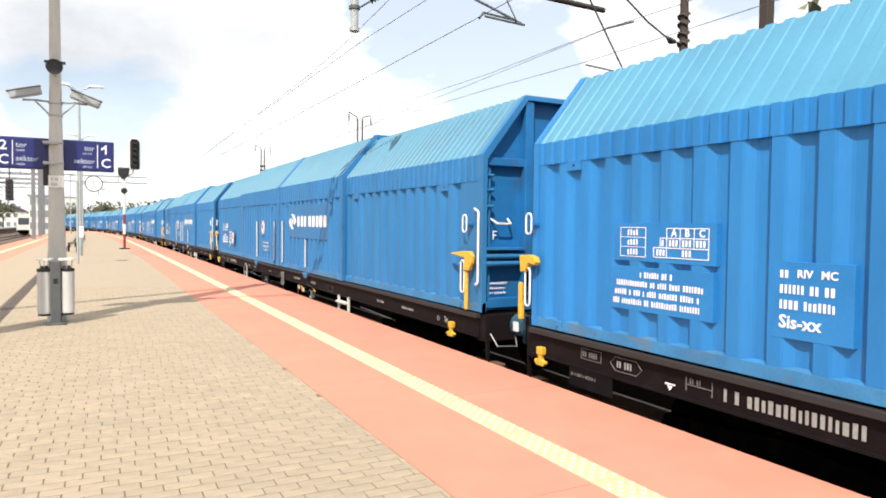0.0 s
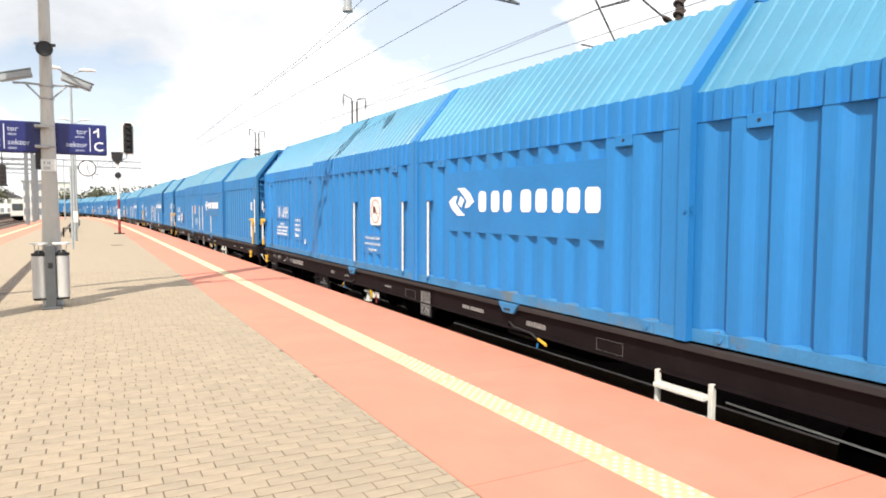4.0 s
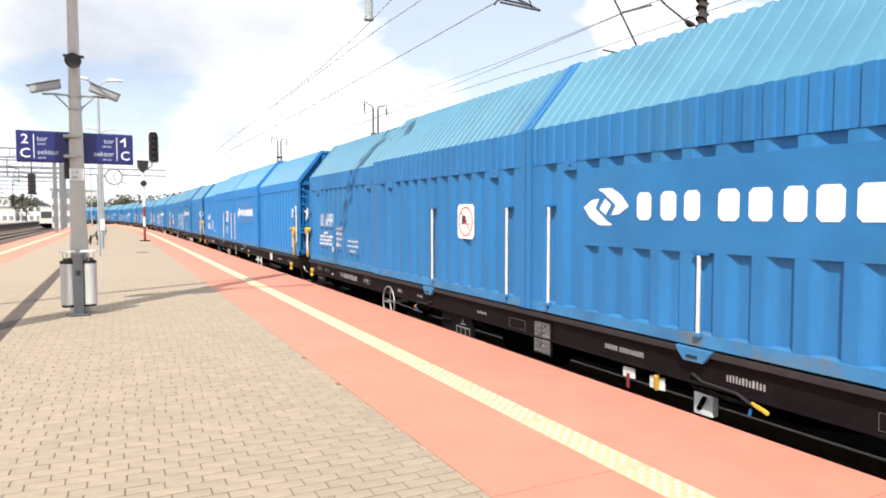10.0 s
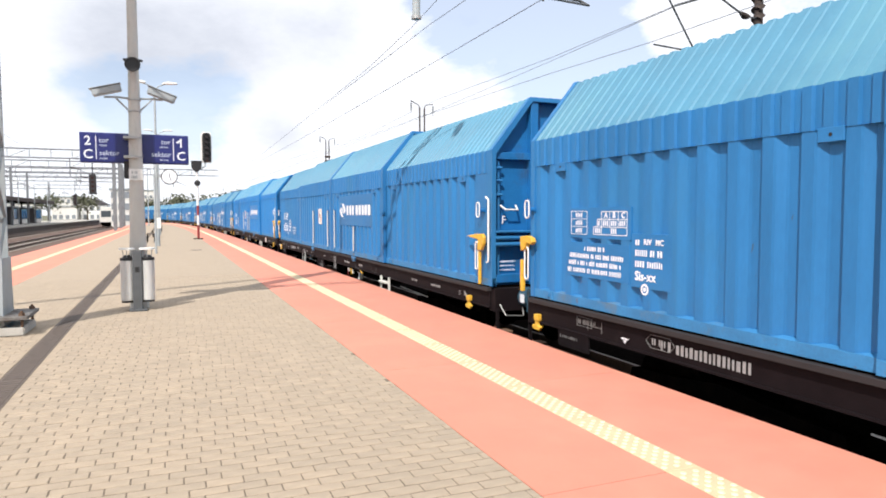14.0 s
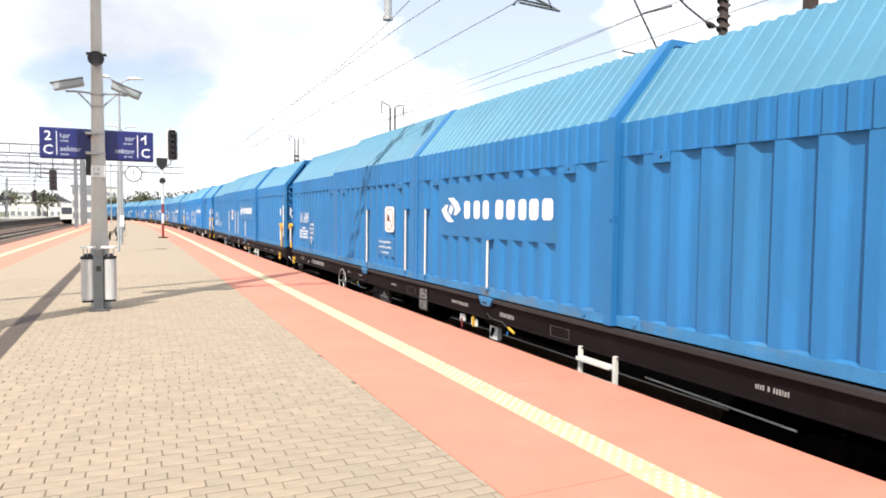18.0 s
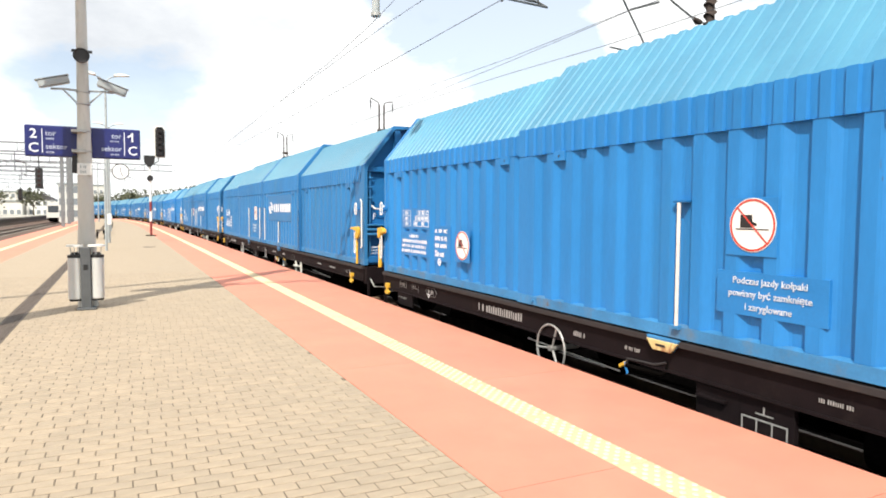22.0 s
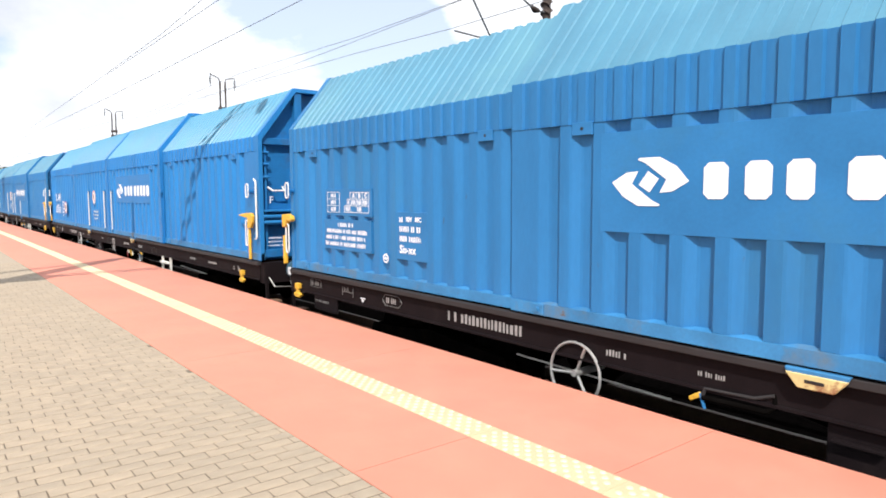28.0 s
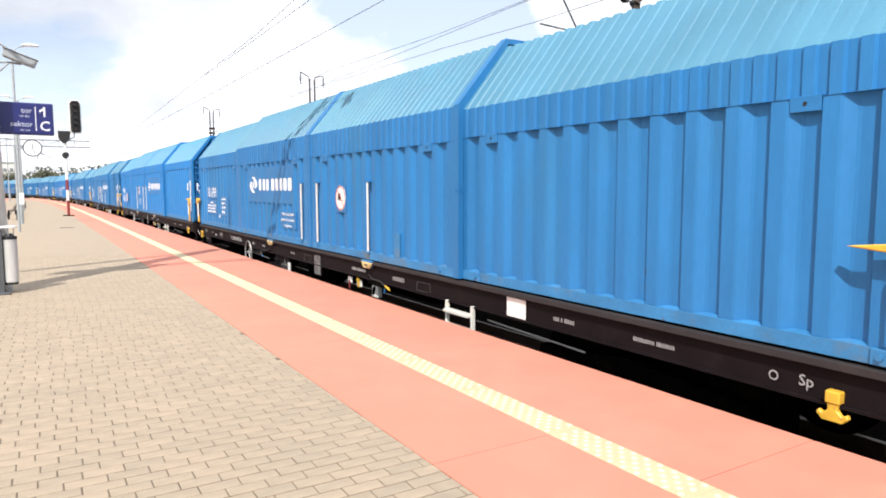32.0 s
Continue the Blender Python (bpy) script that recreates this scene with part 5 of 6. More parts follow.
def build_pole():
    p = thing("camera_pole", pose(PX, PY, 0), "tall weathered concrete pole with loudspeaker and sockets", "pole")
    bm = bmesh.new()
    shape = ((0.0, 0.14), (0.9, 0.13), (1.2, 0.118), (1.6, 0.110), (2.3, 0.101), (3.0, 0.088), (4.0, 0.078), (9.0, 0.055))
    for (za, ra), (zb, rb) in zip(shape, shape[1:]):
        rod(bm, (0, 0, za), (0, 0, zb), ra, rb, n=28, caps=False)
    part("shaft", bm, M_POLE, p, smooth=False)
    sp = part("loudspeaker", rod(rod(bmesh.new(), (0, -0.10, 3.79), (0, -0.24, 3.79), 0.06, 0.10, n=24), (0, 0.02, 3.79), (0, -0.10, 3.79), 0.05, n=16), M_BLACK, p, "black horn loudspeaker")
    part("speaker_rim", pipe(bmesh.new(), [(0.10 * math.cos(2 * math.pi * i / 24), -0.24, 3.79 + 0.10 * math.sin(2 * math.pi * i / 24)) for i in range(24)], 0.014, closed=True), M_BLACK, sp)
    part("speaker_band", rbox(-0.14, 0.14, -0.06, -0.03, 3.87, 3.91, 0.004), M_BLACK, sp)
    for sg in (-1, 1):
        arm = part("camera_arm", pipe(bmesh.new(), [(sg * 0.08, -0.03, 3.30), (sg * 0.25, -0.03, 3.31), (sg * 0.42, -0.03, 3.30)], 0.016), M_GREY, p, "grey bracket arm")
        part("arm_brace", rod(bmesh.new(), (sg * 0.09, -0.03, 3.12), (sg * 0.26, -0.03, 3.30), 0.013, n=8), M_GREY, arm)
        bm = rbox(-0.21, 0.21, -0.065, 0.065, -0.055, 0.055, 0.014, 2)
        bm.transform(Matrix.Translation((sg * (0.38 if sg < 0 else 0.40), -0.05, 3.40 if sg < 0 else 3.37)) @ Matrix.Rotation(radians(-15 if sg < 0 else 20), 4, "Y"))
        c = part("surveillance_camera", bm, M_GREY, arm, "grey boxed surveillance camera")
        bm = rbox(-0.235, 0.22, -0.075, 0.075, 0.058, 0.07, 0.004)
        bm.transform(Matrix.Translation((sg * (0.38 if sg < 0 else 0.40), -0.05, 3.40 if sg < 0 else 3.37)) @ Matrix.Rotation(radians(-15 if sg < 0 else 20), 4, "Y"))
        part("sun_shield", bm, M_GREY, arm)
    for z in (3.28, 2.69, 2.39, 3.10):
        part("clamp_band", pipe(bmesh.new(), [((0.128 - z * 0.0125) * math.cos(2 * math.pi * i / 20), (0.128 - z * 0.0125) * math.sin(2 * math.pi * i / 20), z) for i in range(20)], 0.012, closed=True), M_ZINC, p)
    st = part("number_sticker", rbox(-0.098, 0.098, -0.112, -0.08, 2.02, 2.20, 0.003), M_WHITE, p, "white sticker with dark bars")
    bars_on(st, "sticker_bars", ((-0.06, 0.06, 0.035, 0.04), (-0.06, 0.06, -0.04, 0.04)), 0, -0.115, 2.11, M_GREY, 2)
    part("cable_box", rbox(-0.17, -0.09, -0.04, 0.05, 2.05, 2.32, 0.01), M_BLACK, p, "small black junction box")


build_pole()


def build_station_sign():
    s = thing("platform_sign", pose(PX - 0.005, PY + 0.19, 2.535), "navy hanging station sign with white track and sector numbers", "sign")
    part("sign_box", rbox(-0.79, 0.79, -0.06, 0.06, -0.235, 0.235, 0.012), M_NAVY, s)
    part("sign_face", rbox(-0.77, 0.77, -0.066, -0.055, -0.215, 0.215, 0.003), M_NAVY, s)
    y = -0.069
    text_on(s, "numeral", "2", 0.20, -0.675, y, 0.10, M_MARK)
    text_on(s, "letter", "C", 0.20, -0.675, y, -0.11, M_MARK)
    text_on(s, "numeral", "1", 0.20, 0.675, y, 0.10, M_MARK)
    text_on(s, "letter", "C", 0.20, 0.675, y, -0.11, M_MARK)
    part("numeral_flag", prism(bmesh.new(), [(0.605, 0.125), (0.672, 0.168), (0.672, 0.135), (0.615, 0.098)], "y", y - 0.003, y + 0.002), M_MARK, s)
    for x in (-0.56, 0.56):
        part("divider", rbox(x - 0.006, x + 0.006, y - 0.002, y + 0.004, -0.18, 0.18, 0.001), M_MARK, s)
    text_on(s, "wording", "tor", 0.11, -0.52, y, 0.115, M_SIGNWORD, "LEFT")
    text_on(s, "wording", "sektor", 0.11, -0.52, y, -0.085, M_SIGNWORD, "LEFT")
    text_on(s, "wording", "tor", 0.11, 0.52, y, 0.115, M_SIGNWORD, "RIGHT")
    text_on(s, "wording", "sektor", 0.11, 0.52, y, -0.085, M_SIGNWORD, "RIGHT")
    for x0, x1, z in ((-0.51, -0.37, 0.035), (-0.51, -0.37, -0.17), (0.36, 0.51, 0.035), (0.36, 0.51, -0.17)):
        bars_on(s, "small_wording", ((x0, x1, 0, 0.028),), 0, y, z, M_SIGNWORD, int(10 * x1 + 20))
    for z in (-0.15, 0.15):
        part("clamp", rbox(-0.16, 0.04, -0.33, -0.06, z - 0.02, z + 0.02, 0.004), M_ZINC, s)


build_station_sign()


def build_bins():
    for k, dx in enumerate((-0.148, 0.138)):
        b = thing("litter_bin", pose(PX + dx, PY - 0.30, 0), "cylindrical brushed steel litter bin beside a post", "litter bin", "bins at the pole")
        part("drum", bev(rod(bmesh.new(), (0, 0, 0.16), (0, 0, 0.78), 0.10, n=28), 0.008), M_DRUM, b)
        part("dark_lid", rod(rod(bmesh.new(), (0, 0, 0.78), (0, 0, 0.82), 0.102, n=28), (0, 0, 0.82), (0, 0, 0.86), 0.075, 0.04, n=24), M_BLACK, b, "dark domed lid")
        part("base_ring", rod(bmesh.new(), (0, 0, 0.13), (0, 0, 0.165), 0.09, n=24), M_BLACK, b)
        part("hanger", rbox(-0.02 + (0.08 if k == 0 else -0.11), 0.05 + (0.08 if k == 0 else -0.11), -0.03, 0.03, 0.45, 0.50, 0.004), M_GREY, b)
        part("cover_plate", rod(bmesh.new(), (0, 0, 0.945), (0, 0, 0.97), 0.115, n=28), M_WHITE, b, "pale round cover plate")
        for a in (0.5, 2.6, 4.7):
            part("cover_stay", rod(bmesh.new(), (0.06 * math.cos(a), 0.06 * math.sin(a), 0.8), (0.075 * math.cos(a), 0.075 * math.sin(a), 0.95), 0.006, n=6), M_GREY, b)
    p = thing("bin_post", pose(PX - 0.005, PY - 0.37, 0), "dark grey square steel post between two bins", "post")
    part("post", rbox(-0.068, 0.068, -0.04, 0.04, 0.0, 0.93, 0.008), M_POST, p)
    part("foot_plate", rbox(-0.13, 0.13, -0.10, 0.10, 0.0, 0.03, 0.005), M_POST, p)
    part("badge", rbox(-0.03, 0.03, -0.046, -0.038, 0.60, 0.68, 0.003), M_BLACK, p)


build_bins()


def build_lattice_mast():
    m = thing("catenary_mast", pose(-2.105, 9.62, 0), "tall grey latticed steel mast bolted to a concrete block", "mast")
    part("concrete_block", rbox(-0.31, 0.40, -0.17, 0.58, 0.0, 0.105, 0.015, 2), M_CONC, m, "pale broken-edged concrete footing")
    part("grout_pad", rbox(-0.17, 0.17, -0.05, 0.47, 0.10, 0.205, 0.01), M_CONC, m)
    part("base_plate", rbox(-0.32, 0.44, -0.20, 0.60, 0.20, 0.245, 0.006), M_BASE, m, "thick grimy steel base plate")
    for x in (-0.25, 0.06, 0.37):
        for y in (-0.13, 0.53):
            b = part("anchor_bolt", rod(rod(bmesh.new(), (x, y, 0.09), (x, y, 0.305), 0.017, n=8), (x, y, 0.245), (x, y, 0.28), 0.038, n=6), M_RUST, m, "rusty brown bolt")
    top = 9.7
    for y in (0.0, 0.42):
        k = 0.55
        bm = bmesh.new()
        lo = [(-0.15, y - 0.02), (0.15, y - 0.02), (0.15, y + 0.02), (-0.15, y + 0.02)]
        hi = [(a * 0.85, 0.21 + (b - 0.21) * k) for a, b in lo]
        u = [bm.verts.new((a, b, 0.245)) for a, b in lo]
        v = [bm.verts.new((a, b, top)) for a, b in hi]
        bm.faces.new(u[::-1])
        bm.faces.new(v)
        for i in range(4):
            bm.faces.new((u[i], u[(i + 1) % 4], v[(i + 1) % 4], v[i]))
        part("flange", bm, M_GREY, m, "light grey steel channel")
    n = 19
    for sd in (-1, 1):
        for i in range(n):
            z0, z1 = 1.0 + (top - 1.2) * i / n, 1.0 + (top - 1.2) * (i + 1) / n
            f = lambda z: 1 - 0.45 * z / top
            a, b = (0.02, 0.40) if i % 2 == 0 else (0.40, 0.02)
            x = sd * 0.135
            part("lacing_bar", rod(bmesh.new(), (x, 0.21 + (a - 0.21) * f(z0), z0), (x, 0.21 + (b - 0.21) * f(z1), z1), 0.024, n=4), M_GREY, m)
    for sd in (-1, 1):
        part("gusset", prism(bmesh.new(), [(-0.09, 0.245), (0.52, 0.245), (0.46, 0.95), (-0.05, 0.95)], "x", sd * 0.158 - 0.008, sd * 0.158 + 0.008), M_GREY, m)
    for z in (3.5, 2.9):
        part("white_band", rbox(-0.13, 0.13, -0.026 + (0.012 * z / 4), 0.0, z, z + 0.11, 0.002) if z > 3 else rbox(0.125, 0.133, 0.04, 0.36, z, z + 0.12, 0.002), M_WHITE, m, "white painted band")
    # cantilever towards the freight track; out of view, added for its shadow
    for z in (5.55, 5.95):
        part("cantilever_tube", rod(bmesh.new(), (0.1, 0.21, z), (5.9, 0.21, z + 0.1), 0.035, n=8), M_GREY, m)
    for i in range(12):
        x0, x1 = 0.3 + 0.44 * i, 0.74 + 0.44 * i
        za, zb = (5.55, 5.95) if i % 2 else (5.95, 5.55)
        part("cantilever_lacing", rod(bmesh.new(), (x0, 0.21, za), (x1, 0.21, zb + 0.02), 0.022, n=6), M_GREY, m)
    # unseen strut and discs, added to break up the beam's shadow
    bm = rod(bmesh.new(), (4.4, 0.21, 5.4), (5.9, 0.5, 6.0), 0.03, n=8)
    for j in range(5):
        rod(bm, (4.5 + 0.09 * j, 0.23 + 0.018 * j, 5.44 + 0.036 * j), (4.55 + 0.09 * j, 0.24 + 0.018 * j, 5.46 + 0.036 * j), 0.09, 0.05, n=10)
    part("strut_insulator", bm, M_BROWN, m)
    # unseen discs on a rod, added to cast a blob on the wagon roofs
    hg = part("insulator_hanger", rod(bmesh.new(), (4.63, 0.21, 5.98), (4.63, -1.52, 6.66), 0.016, n=6), M_GREY, m)
    bm = bmesh.new()
    for j in range(5):
        rod(bm, (4.63, -1.52, 6.24 + 0.08 * j), (4.63, -1.52, 6.30 + 0.08 * j), 0.11, 0.07, n=12)
    part("hanging_insulator", bm, M_BROWN, hg)
    # latticed arm at the mast's head, back over the platform; unseen, for its shadow
    for z in (9.2, 9.6):
        part("head_arm", rod(bmesh.new(), (0.0, 0.21, z), (-6.2, -3.55, z), 0.045, n=8), M_GREY, m)
    for i in range(12):
        fa, fb = i / 12, (i + 1) / 12
        za, zb = (9.2, 9.6) if i % 2 else (9.6, 9.2)
        part("arm_lacing", rod(bmesh.new(), (-6.2 * fa, 0.21 - 3.76 * fa, za), (-6.2 * fb, 0.21 - 3.76 * fb, zb), 0.024, n=6), M_GREY, m)
    part("joint_collar", rbox(-0.14, 0.14, -0.024, 0.0, 1.93, 1.99, 0.003), M_GREY, m)


build_lattice_mast()


def build_signal():
    s = thing("platform_signal", pose(1.49, 41.7, 0), "black railway signal with five lenses on a striped post", "signal")
    for z0, z1, mat in ((0.0, 0.84, M_DARKRED), (0.84, 1.41, M_WHITE), (1.41, 1.98, M_DARKRED), (1.98, 4.1, M_WHITE)):
        part("post_band", rod(bmesh.new(), (0, 0, z0), (0, 0, z1), 0.07, n=14), mat, s, "dark red band" if mat is M_DARKRED else "white band")
    part("foot", rbox(-0.28, 0.28, -0.22, 0.22, 0, 0.05, 0.01), M_STEEL, s)
    part("lower_box", prism(bmesh.new(), [(-0.32, 4.6), (0.28, 4.6), (0.24, 4.2), (0.05, 3.95), (-0.1, 3.95), (-0.3, 4.2)], "y", -0.15, 0.05), M_BLACK, s, "small black box")
    part("lower_lamp", rod(bmesh.new(), (0, -0.14, 3.3), (0, 0.1, 3.3), 0.17, n=18), M_BLACK, s)
    part("arm", pipe(bmesh.new(), [(0.0, 0, 4.0), (0.45, 0, 4.3), (0.5, 0, 4.75)], 0.04), M_GREY, s)
    part("backboard", bev(prism(bmesh.new(), [(0.28, 4.5), (0.80, 4.5), (0.84, 4.6), (0.84, 6.15), (0.72, 6.3), (0.36, 6.3), (0.24, 6.15), (0.24, 4.6)], "y", -0.02, 0.02), 0.006), M_WHITE, s, "white rimmed backboard")
    hd = part("head", bev(prism(bmesh.new(), [(0.36, 4.55), (0.76, 4.55), (0.79, 4.65), (0.79, 6.1), (0.7, 6.24), (0.4, 6.24), (0.31, 6.1), (0.31, 4.65)], "y", -0.16, -0.02), 0.02), M_BLACK, s)
    for k in range(5):
        z = 4.74 + 0.32 * k
        part("hood", rod(bmesh.new(), (0.55, -0.16, z), (0.55, -0.34, z + 0.02), 0.135, 0.13, n=18, caps=False), M_BLACK, hd)
        part("lens", rod(bmesh.new(), (0.55, -0.16, z), (0.55, -0.175, z), 0.115, n=18), M_LENS, hd)


build_signal()


def build_lamp_post(x, y, z, clock=False):
    p = thing("platform_lamp", pose(x, y, 0), "pale grey lamp post with two flat arms", "street lamp", "lamps along the platform")
    part("shaft", rod(rod(bmesh.new(), (0, 0, 0), (0, 0, 1.3), 0.085, n=16), (0, 0, 1.3), (0, 0, z - 0.2), 0.065, 0.045, n=16), M_GREY, p)
    for sg in (-1, 1):
        part("arm", pipe(bmesh.new(), [(0, 0, z - 0.35), (sg * 0.18, 0, z - 0.12), (sg * 0.45, 0, z - 0.02)], 0.022), M_GREY, p)
        part("lamp_head", bev(prism(bmesh.new(), [(sg * 0.35, z - 0.03), (sg * 1.0, z + 0.02), (sg * 1.0, z + 0.06), (sg * 0.6, z + 0.11), (sg * 0.35, z + 0.04)][::sg], "y", -0.12, 0.12), 0.02), M_WHITE, p, "flat white lamp head")
    if clock:
        c = thing("platform_clock", pose(x + 0.15, y - 0.12, 0), "round white station clock on a lamp post", "clock")
        part("clock_case", rod(bmesh.new(), (0.40, -0.06, 3.22), (0.40, 0.06, 3.22), 0.36, n=36), M_STEEL, c)
        part("dial", rod(bmesh.new(), (0.40, -0.068, 3.22), (0.40, -0.06, 3.22), 0.32, n=36), M_MARK, c, "white dial")
        part("hour_hand", rbox(0.385, 0.415, -0.075, -0.069, 3.2, 3.4, 0.002), M_BLACK, c)
        bm = rbox(-0.012, 0.012, -0.075, -0.069, -0.04, 0.26, 0.002)
        bm.transform(Matrix.Translation((0.40, 0, 3.22)) @ Matrix.Rotation(radians(160), 4, "Y"))
        part("minute_hand", bm, M_BLACK, c)
        part("clock_bracket", rbox(-0.15, 0.1, -0.03, 0.1, 3.19, 3.25, 0.005), M_GREY, c)


build_lamp_post(-0.57, 33.6, 7.5, True)
build_lamp_post(-0.75, 52.5, 7.5)
build_lamp_post(-1.4, 72, 7.5)
build_lamp_post(-2.6, 92, 7.5)


def build_info_post(x, y, z):
    p = thing("information_post", pose(x, y, 0), "slim grey post with a pale notice on the platform", "post")
    part("post", rod(bmesh.new(), (0, 0, 0), (0, 0, z), 0.042, n=10), M_GREY, p)
    part("notice_board", rbox(0.04, 0.19, -0.02, 0.02, 0.95, 1.35, 0.01), M_WHITE, p, "small pale notice board")


build_info_post(-0.54, 27.2, 2.95)


def build_bench(x, y):
    b = thing("platform_bench", pose(x, y, 0, 0, 0, 90), "dark slatted platform bench on steel legs", "bench", "benches on the platform")
    for k in range(4):
        part("seat_slat", rbox(-0.8, 0.8, -0.22 + 0.11 * k, -0.13 + 0.11 * k, 0.43, 0.46, 0.006), M_BROWN, b)
    for sx in (-0.6, 0.6):
        for sy in (-0.17, 0.17):
            part("leg", rbox(sx - 0.02, sx + 0.02, sy - 0.02, sy + 0.02, 0.0, 0.43, 0.004), M_STEEL, b)


build_bench(-1.0, 38.5)
build_bench(-0.9, 46.0)
build_bench(-0.9, 61.0)


def build_manhole(x, y):
    c = thing("drain_cover", pose(x, y, 0.0), "dark round cast iron cover in the paving", "drain cover")
    part("cover", rod(bmesh.new(), (0, 0, -0.004), (0, 0, 0.006), 0.24, n=28), M_DRAIN, c)


build_manhole(0.95, 29.2)



# ---- beyond the platform ----
def build_overhead():
    """Masts behind the train with their brackets, and the wires over both tracks."""
    for k, (y, z) in enumerate(((32.4, 7.9), (54.0, 8.4))):
        dx = bend(y)[0]
        m = thing("overhead_line_mast", pose(12.2 + dx, y, -0.95), "rust brown twin-post overhead line mast with insulators", "mast", "masts behind the train")
        for u in (-0.13, 0.13):
            part("post", rod(bmesh.new(), (u, 0, 0), (u, 0, z), 0.045, n=8), M_BROWN, m)
        for i in range(6):
            part("batten", rbox(-0.13, 0.13, -0.03, 0.03, 1 + i * 1.1, 1.08 + i * 1.1, 0.004), M_BROWN, m)
        for zz in (z - 1.75, z - 1.4):
            part("clamp", rbox(-0.22, 0.22, -0.09, 0.09, zz, zz + 0.16, 0.01), M_BROWN, m)
        part("top_arm", pipe(bmesh.new(), [(-0.13, 0, z - 0.05), (-0.18, 0, z + 0.12), (-0.62, 0, z + 0.32)], 0.026), M_BROWN, m)
        part("top_arm", pipe(bmesh.new(), [(0.13, 0, z - 0.05), (0.18, 0, z + 0.12), (0.62, 0, z + 0.2)], 0.024), M_BROWN, m)
        for u, zz in ((-0.6, z + 0.28), (0.6, z + 0.15)):
            bm = bmesh.new()
            for j in range(4):
                rod(bm, (u, 0, zz - 0.1 - 0.09 * j), (u, 0, zz - 0.14 - 0.09 * j), 0.06, 0.03, n=10)
            rod(bm, (u, 0, zz), (u, 0, zz - 0.55), 0.015, n=6)
            part("insulator", bm, M_BLACK, m)
        part("bracket_tie", rod(bmesh.new(), (0.2, 0, z - 1.5), (0.6, 0.1, z - 1.55), 0.018, n=6), M_BROWN, m)
    m = thing("overhead_line_mast", pose(12.0, 11.04, 0), "dark rusty overhead line mast with a tubular bracket", "mast", "masts behind the train")
    part("post", rod(bmesh.new(), (0, 0, -0.95), (0, 0, 7.6), 0.11, 0.09, n=12), M_BROWN, m)
    for z in (5.68, 5.88, 6.12, 6.3):
        part("insulator_ring", rod(rod(bmesh.new(), (-0.05, 0, z), (0, 0, z + 0.07), 0.13, 0.10, n=12), (0.05, 0, z + 0.07), (0, 0, z + 0.13), 0.125, 0.095, n=12), M_BROWN, m)
    bt = part("bracket_tube", pipe(bmesh.new(), [(0, 0, 5.73), (-0.6, -0.19, 5.67), (-1.6, -0.5, 5.85), (-2.5, -0.75, 6.15)], 0.02), M_POST, m)
    part("tube_insulator", rod(rod(bmesh.new(), (-0.45, -0.14, 5.685), (-0.6, -0.19, 5.67), 0.05, 0.07, n=10), (-0.6, -0.19, 5.67), (-0.75, -0.24, 5.70), 0.07, 0.04, n=10), M_BROWN, bt)
    part("strut", rod(bmesh.new(), (-3.5, -0.85, 5.95), (-0.1, 0, 2.5), 0.018, n=8), M_POST, m)
    part("cross_tube", rod(bmesh.new(), (-3.1, -0.9, 5.40), (-2.2, -0.7, 5.72), 0.022, n=8), M_POST, m)
    part("steady_arm", rod(bmesh.new(), (-3.0, -0.2, 4.85), (-2.2, -0.11, 4.84), 0.018, n=8), M_POST, m)
    part("arm_dropper", rod(bmesh.new(), (-2.2, -0.11, 4.84), (-2.0, -0.5, 4.45), 0.015, n=6), M_POST, m)
    m = thing("overhead_line_mast", pose(15.2, 11.3, -0.95), "rust brown overhead line mast with a horizontal bracket", "mast", "masts behind the train")
    part("post", rbox(-0.14, 0.14, -0.12, 0.12, 0, 9.0, 0.01), M_BROWN, m)
    part("bracket_tube", rod(bmesh.new(), (0, 0, 6.9), (2.2, 0.3, 7.1), 0.05, n=8), M_BROWN, m)
    part("bracket_tube", rod(bmesh.new(), (0, 0, 6.1), (-2.6, 0.3, 6.5), 0.05, n=8), M_BROWN, m)
    # hanging tube with its insulator over the freight track
    h = thing("overhead_drop_tube", pose(5.0, 13.7, 0), "pale hanging tube with insulators over the track", "overhead fitting")
    part("tube", rod(bmesh.new(), (0, 0, 5.72), (0, 0, 7.4), 0.085, n=16), M_GREY, h)
    part("tube_cap", rod(bmesh.new(), (0, 0, 5.68), (0, 0, 5.75), 0.11, n=16), M_ZINC, h)
    part("collar", rod(bmesh.new(), (0, 0, 6.15), (0, 0, 6.22), 0.12, n=16), M_POST, h)
    bm = rod(bmesh.new(), (0.08, 0, 6.18), (0.9, -0.2, 6.75), 0.02, n=8)
    for j in range(5):
        p0 = Vector((0.35 + 0.06 * j, -0.07 - 0.015 * j, 6.37 + 0.042 * j))
        rod(bm, p0, p0 + Vector((0.03, -0.008, 0.02)), 0.08, 0.04, n=12)
    part("insulator_arm", bm, M_BLACK, h)
    part("support_beam", rod(bmesh.new(), (-0.3, 0, 7.35), (7.2, 0.3, 7.35), 0.07, n=10), M_BROWN, h)
    # registration arm
    r = thing("overhead_wire_support", pose(5.4, 9.1, 4.78), "thin dark steady arm on the contact wire", "overhead fitting")
    part("arm", pipe(bmesh.new(), [(0, 0, 0), (0.1, 0.05, 0.12), (0.9, 0.3, 0.18), (0.85, 0.0, 0.02), (0.1, 0.0, 0.05)], 0.018), M_POST, r)
    part("long_arm", rod(bmesh.new(), (0.95, 0.3, 0.16), (-0.55, 0.6, 0.75), 0.022, n=8), M_POST, r)
